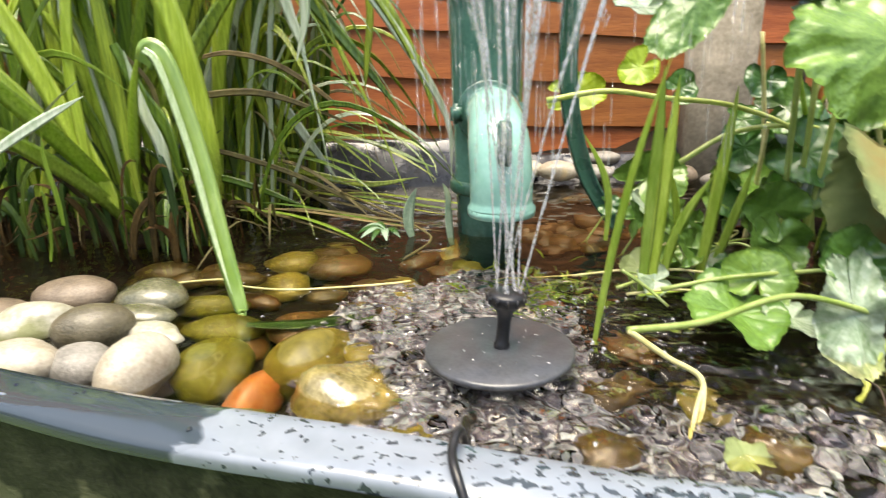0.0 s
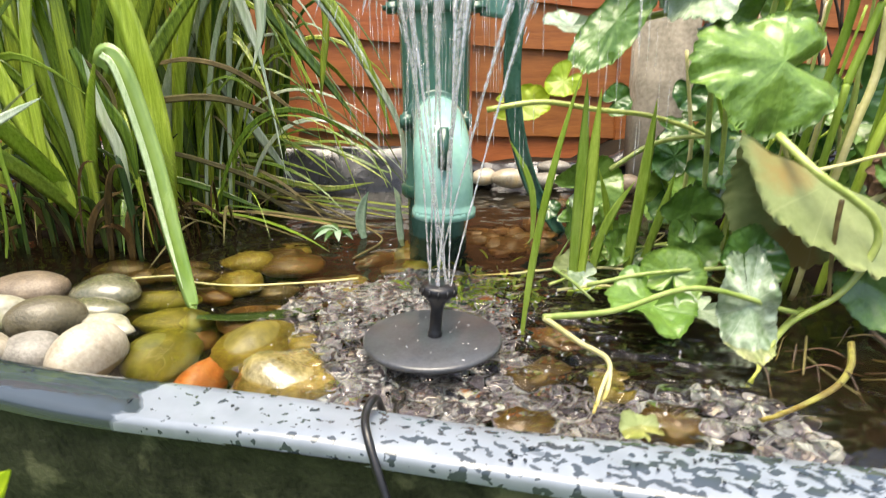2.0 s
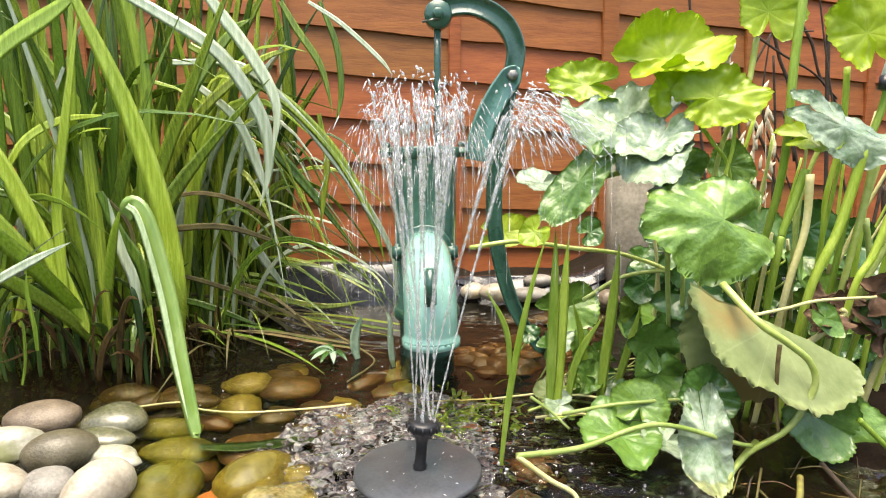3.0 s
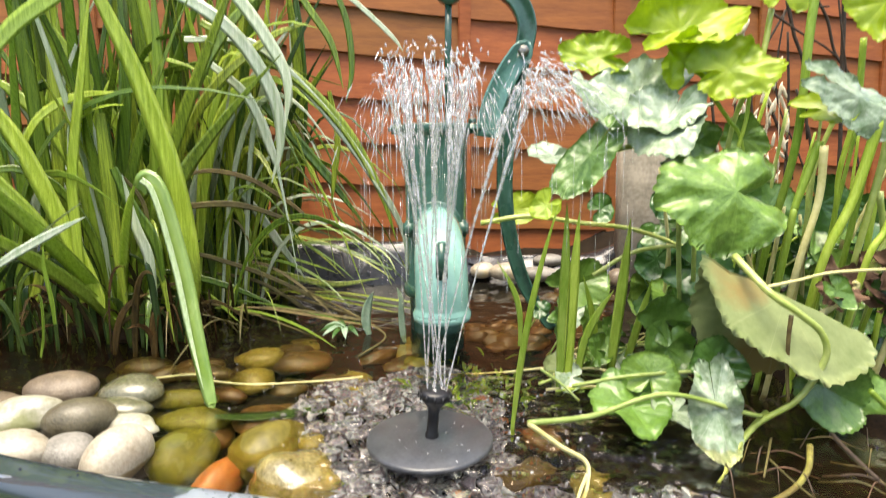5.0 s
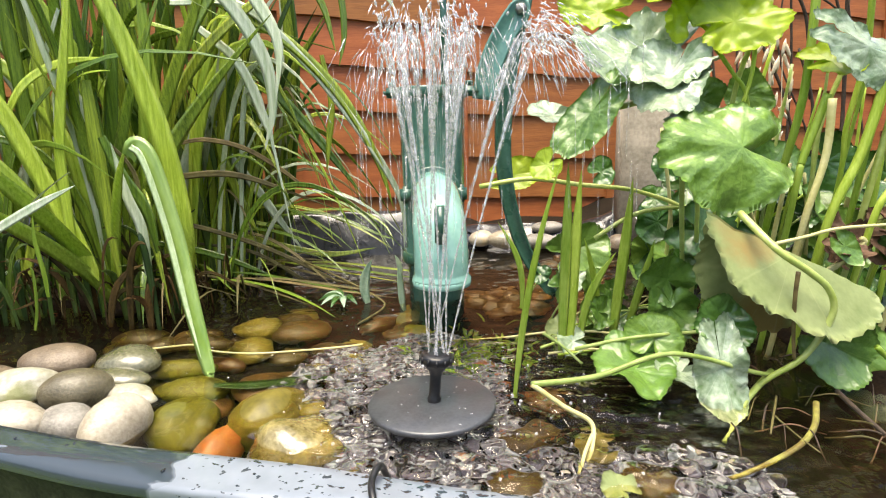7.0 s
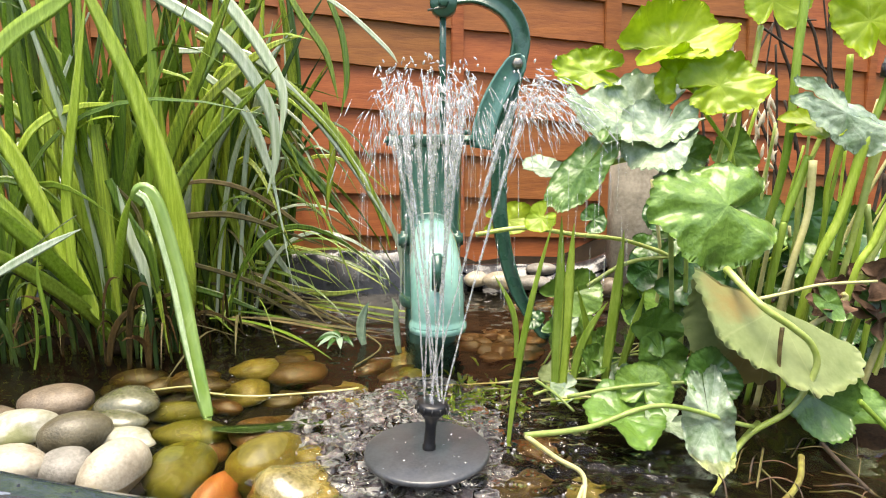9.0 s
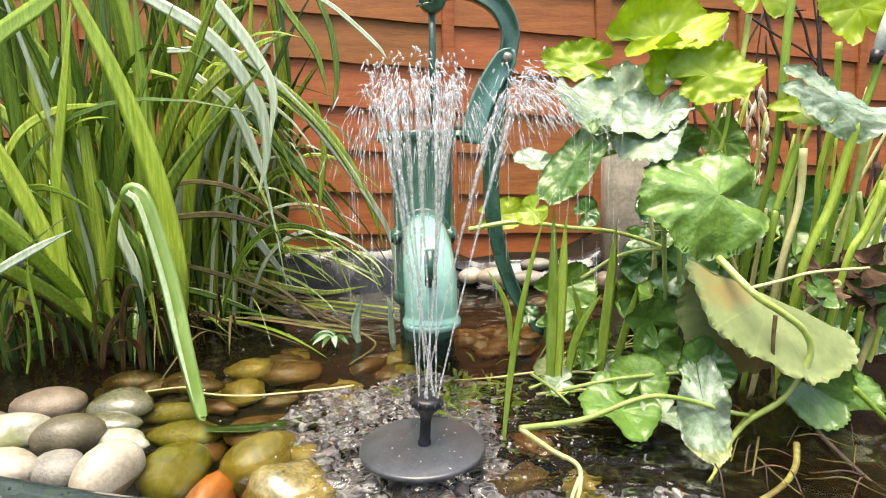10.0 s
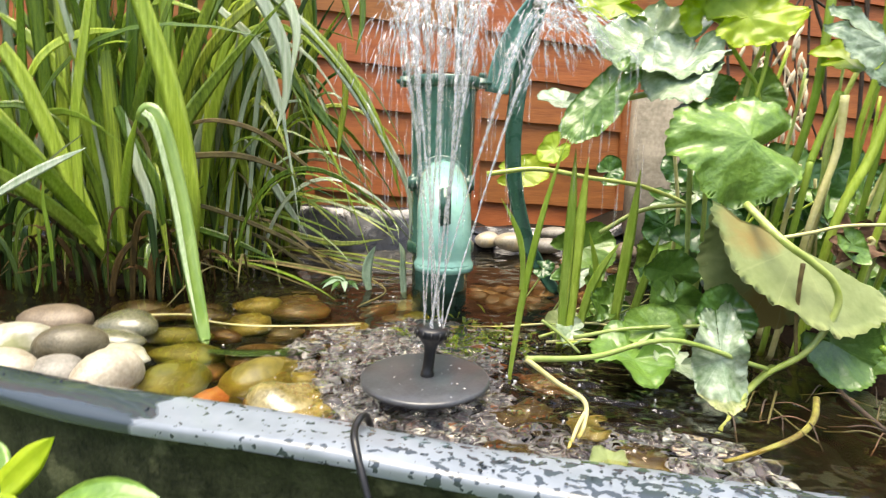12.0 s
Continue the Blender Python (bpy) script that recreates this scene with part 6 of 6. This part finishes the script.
blade(sprig, (-0.137, 0.45, 0.0), (-0.148, 0.45, 0.03), (-0.143, 0.45, 0.06), (-0.125, 0.45, 0.092), 0.020, M_BLUE, (0.2, -1, 0.2), 0.4)
blade(sprig, (-0.062, 0.44, -0.03), (-0.070, 0.44, 0.02), (-0.067, 0.44, 0.05), (-0.072, 0.44, 0.085), 0.014, M_BLUE, (0.4, -1, 0.2), 0.3)
blade(sprig, (-0.070, 0.45, 0.05), (-0.066, 0.45, 0.07), (-0.070, 0.45, 0.085), (-0.078, 0.45, 0.10), 0.011, M_LEAF_WET, (0.4, -1, 0.2), 0.3)
for k in range(7):
    a = 2.2 + 0.55 * k
    blade(sprig, (-0.19, 0.46, 0.012), (-0.19 + 0.015 * math.cos(a), 0.46 + 0.02 * math.sin(a), 0.024), (-0.19 + 0.03 * math.cos(a), 0.46 + 0.04 * math.sin(a), 0.022), (-0.19 + 0.05 * math.cos(a), 0.46 + 0.06 * math.sin(a), 0.008), 0.014, M_BLUE if k % 2 else M_LEAF_DARK, (0, -0.3, 1), n=8)
stem(sprig, [(-0.3, 0.62, 0.05), (-0.2, 0.52, 0.035), (-0.12, 0.44, 0.018), (-0.10, 0.40, 0.008), (-0.14, 0.32, 0.002)], 0.0028, M_BLADE_STRAW)

thread = thing("yellow_stem", tube(chain([(-0.46, 0.17, 0.022), (-0.402, 0.222, 0.008), (-0.365, 0.203, 0.004), (-0.295, 0.187, 0.004), (-0.22, 0.196, 0.003), (-0.15, 0.208, 0.003), (-0.12, 0.225, 0.0)], 8), 0.0016, 6), M_ROOT, "thin yellow stem lying across the water", "stem")

weed = empty("pond_weed", "fine bright green pond weed under the surface", "plant")
rng = random.Random(9)
for k in range(90):
    x, y = 0.08 + rng.gauss(0, 0.05), 0.22 + rng.gauss(0, 0.06)
    a, r = rng.uniform(0, 6.28), rng.uniform(0.012, 0.035)
    blade(weed, (x, y, -0.04), (x + 0.3 * r * math.cos(a), y + 0.3 * r * math.sin(a), -0.022), (x + 0.6 * r * math.cos(a), y + 0.6 * r * math.sin(a), -0.012), (x + r * math.cos(a), y + r * math.sin(a), -0.02 + rng.uniform(0, 0.010)), rng.uniform(0.003, 0.009), M_WEED, (0, -0.3, 1), n=5)

# ---- plant in the foreground, outside the pond ----
fore = empty("mint_plant", "bright green mint growing outside the pond wall", "plant")
stem(fore, [(-0.26, -0.40, -0.42), (-0.25, -0.41, -0.1), (-0.235, -0.42, 0.095)], 0.004, M_REED)
for k, (dx, dy, dz, ln) in enumerate(((-0.6, 0.1, 0.9, 0.05), (0.7, 0.2, 0.75, 0.05), (-0.9, -0.2, 0.3, 0.05), (0.5, -0.3, -0.15, 0.04), (-0.3, 0.5, 0.4, 0.04))):
    d = Vector((dx, dy, dz)).normalized()
    b = Vector((-0.235, -0.42, 0.095))
    blade(fore, b, b + d * ln * 0.3, b + d * ln * 0.7, b + d * ln, 0.02, M_LEAF_LIME if k % 2 else M_LEAF, (0.1, -0.9, 0.6), 0.3, n=10)
stem(fore, [(-0.16, -0.43, -0.42), (-0.165, -0.43, -0.1), (-0.17, -0.43, 0.085)], 0.004, M_REED)
blade(fore, (-0.20, -0.42, 0.092), (-0.18, -0.42, 0.105), (-0.16, -0.42, 0.108), (-0.135, -0.42, 0.10), 0.018, M_LEAF, (0, -0.5, 1), 0.2, n=10)

# ---- gravel bed ----
gravel = empty("gravel_bed", "grey and pinkish gravel chippings under the rippled water", "gravel", kind="structure")


def chip_mesh(seed):
    bm = bmesh.new()
    bmesh.ops.create_icosphere(bm, subdivisions=1, radius=1)
    r = random.Random(seed)
    f = (r.uniform(0.8, 1.3), r.uniform(0.6, 1.0), r.uniform(0.4, 0.7))
    for v in bm.verts:
        k = r.uniform(0.78, 1.15)
        v.co = Vector((v.co.x * f[0], v.co.y * f[1], v.co.z * f[2])) * k
    return bm


CHIPS = []
for k in range(8):
    bm = chip_mesh(k)
    me = bpy.data.meshes.new("chip")
    bm.to_mesh(me)
    bm.free()
    me.materials.append(M_GRAVEL)
    CHIPS.append(me)


def in_gravel(x, y):
    d = math.hypot((x - 0.0) / 0.24, (y - 0.06) / 0.29)
    e = math.hypot((x - 0.19) / 0.17, (y + 0.165) / 0.115)
    edge = 1 + 0.25 * noise.noise(Vector((x * 7, y * 7, 1)))
    if x > 0.09 and y > -0.075 + 0.2 * (x - 0.1):
        d += smooth(0.09, 0.13, x) * 1.2
    return (d < edge or e < edge) and y > rim_y(x) + 0.01


rng = random.Random(31)
rest_v, rest_f, count = [], [], 0
while count < 4800:
    x, y = rng.uniform(-0.25, 0.56), rng.uniform(-0.36, 0.38)
    if not in_gravel(x, y):
        continue
    count += 1
    size = rng.uniform(0.0048, 0.0105)
    m = Matrix.Translation((x, y, bed_z(x, y) + 0.026 + rng.uniform(0, 0.012))) @ Euler([rng.uniform(0, 6) for _ in range(3)]).to_matrix().to_4x4() @ Matrix.Diagonal((size, size, size, 1))
    src = CHIPS[count % 8]
    if abs(x) < 0.16 and -0.23 < y < -0.08 and len(gravel.children) < 300:
        ob = new("chip", src)
        ob.parent = gravel
        ob.matrix_basis = m
    else:
        i = len(rest_v)
        rest_v.extend(m @ v.co for v in src.vertices)
        rest_f.extend(tuple(i + q for q in p.vertices) for p in src.polygons)
me = bpy.data.meshes.new("chippings")
me.from_pydata(rest_v, [], rest_f)


def island_gravel():
    """The same chippings, toned piece by piece."""
    m = M_GRAVEL.copy()
    m.name = "grey_pink_gravel_loose"
    n, l = m.node_tree.nodes, m.node_tree.links
    geo = n.new("ShaderNodeNewGeometry")
    for node in list(n):
        if node.bl_idname == "ShaderNodeObjectInfo":
            for k in list(node.outputs["Random"].links):
                l.new(geo.outputs["Random Per Island"], k.to_socket)
    return m


me.materials.append(island_gravel())
loose = new("chippings", me)
loose.parent = gravel
tagged(loose, "loose grey and pink chippings", kind="stuff")
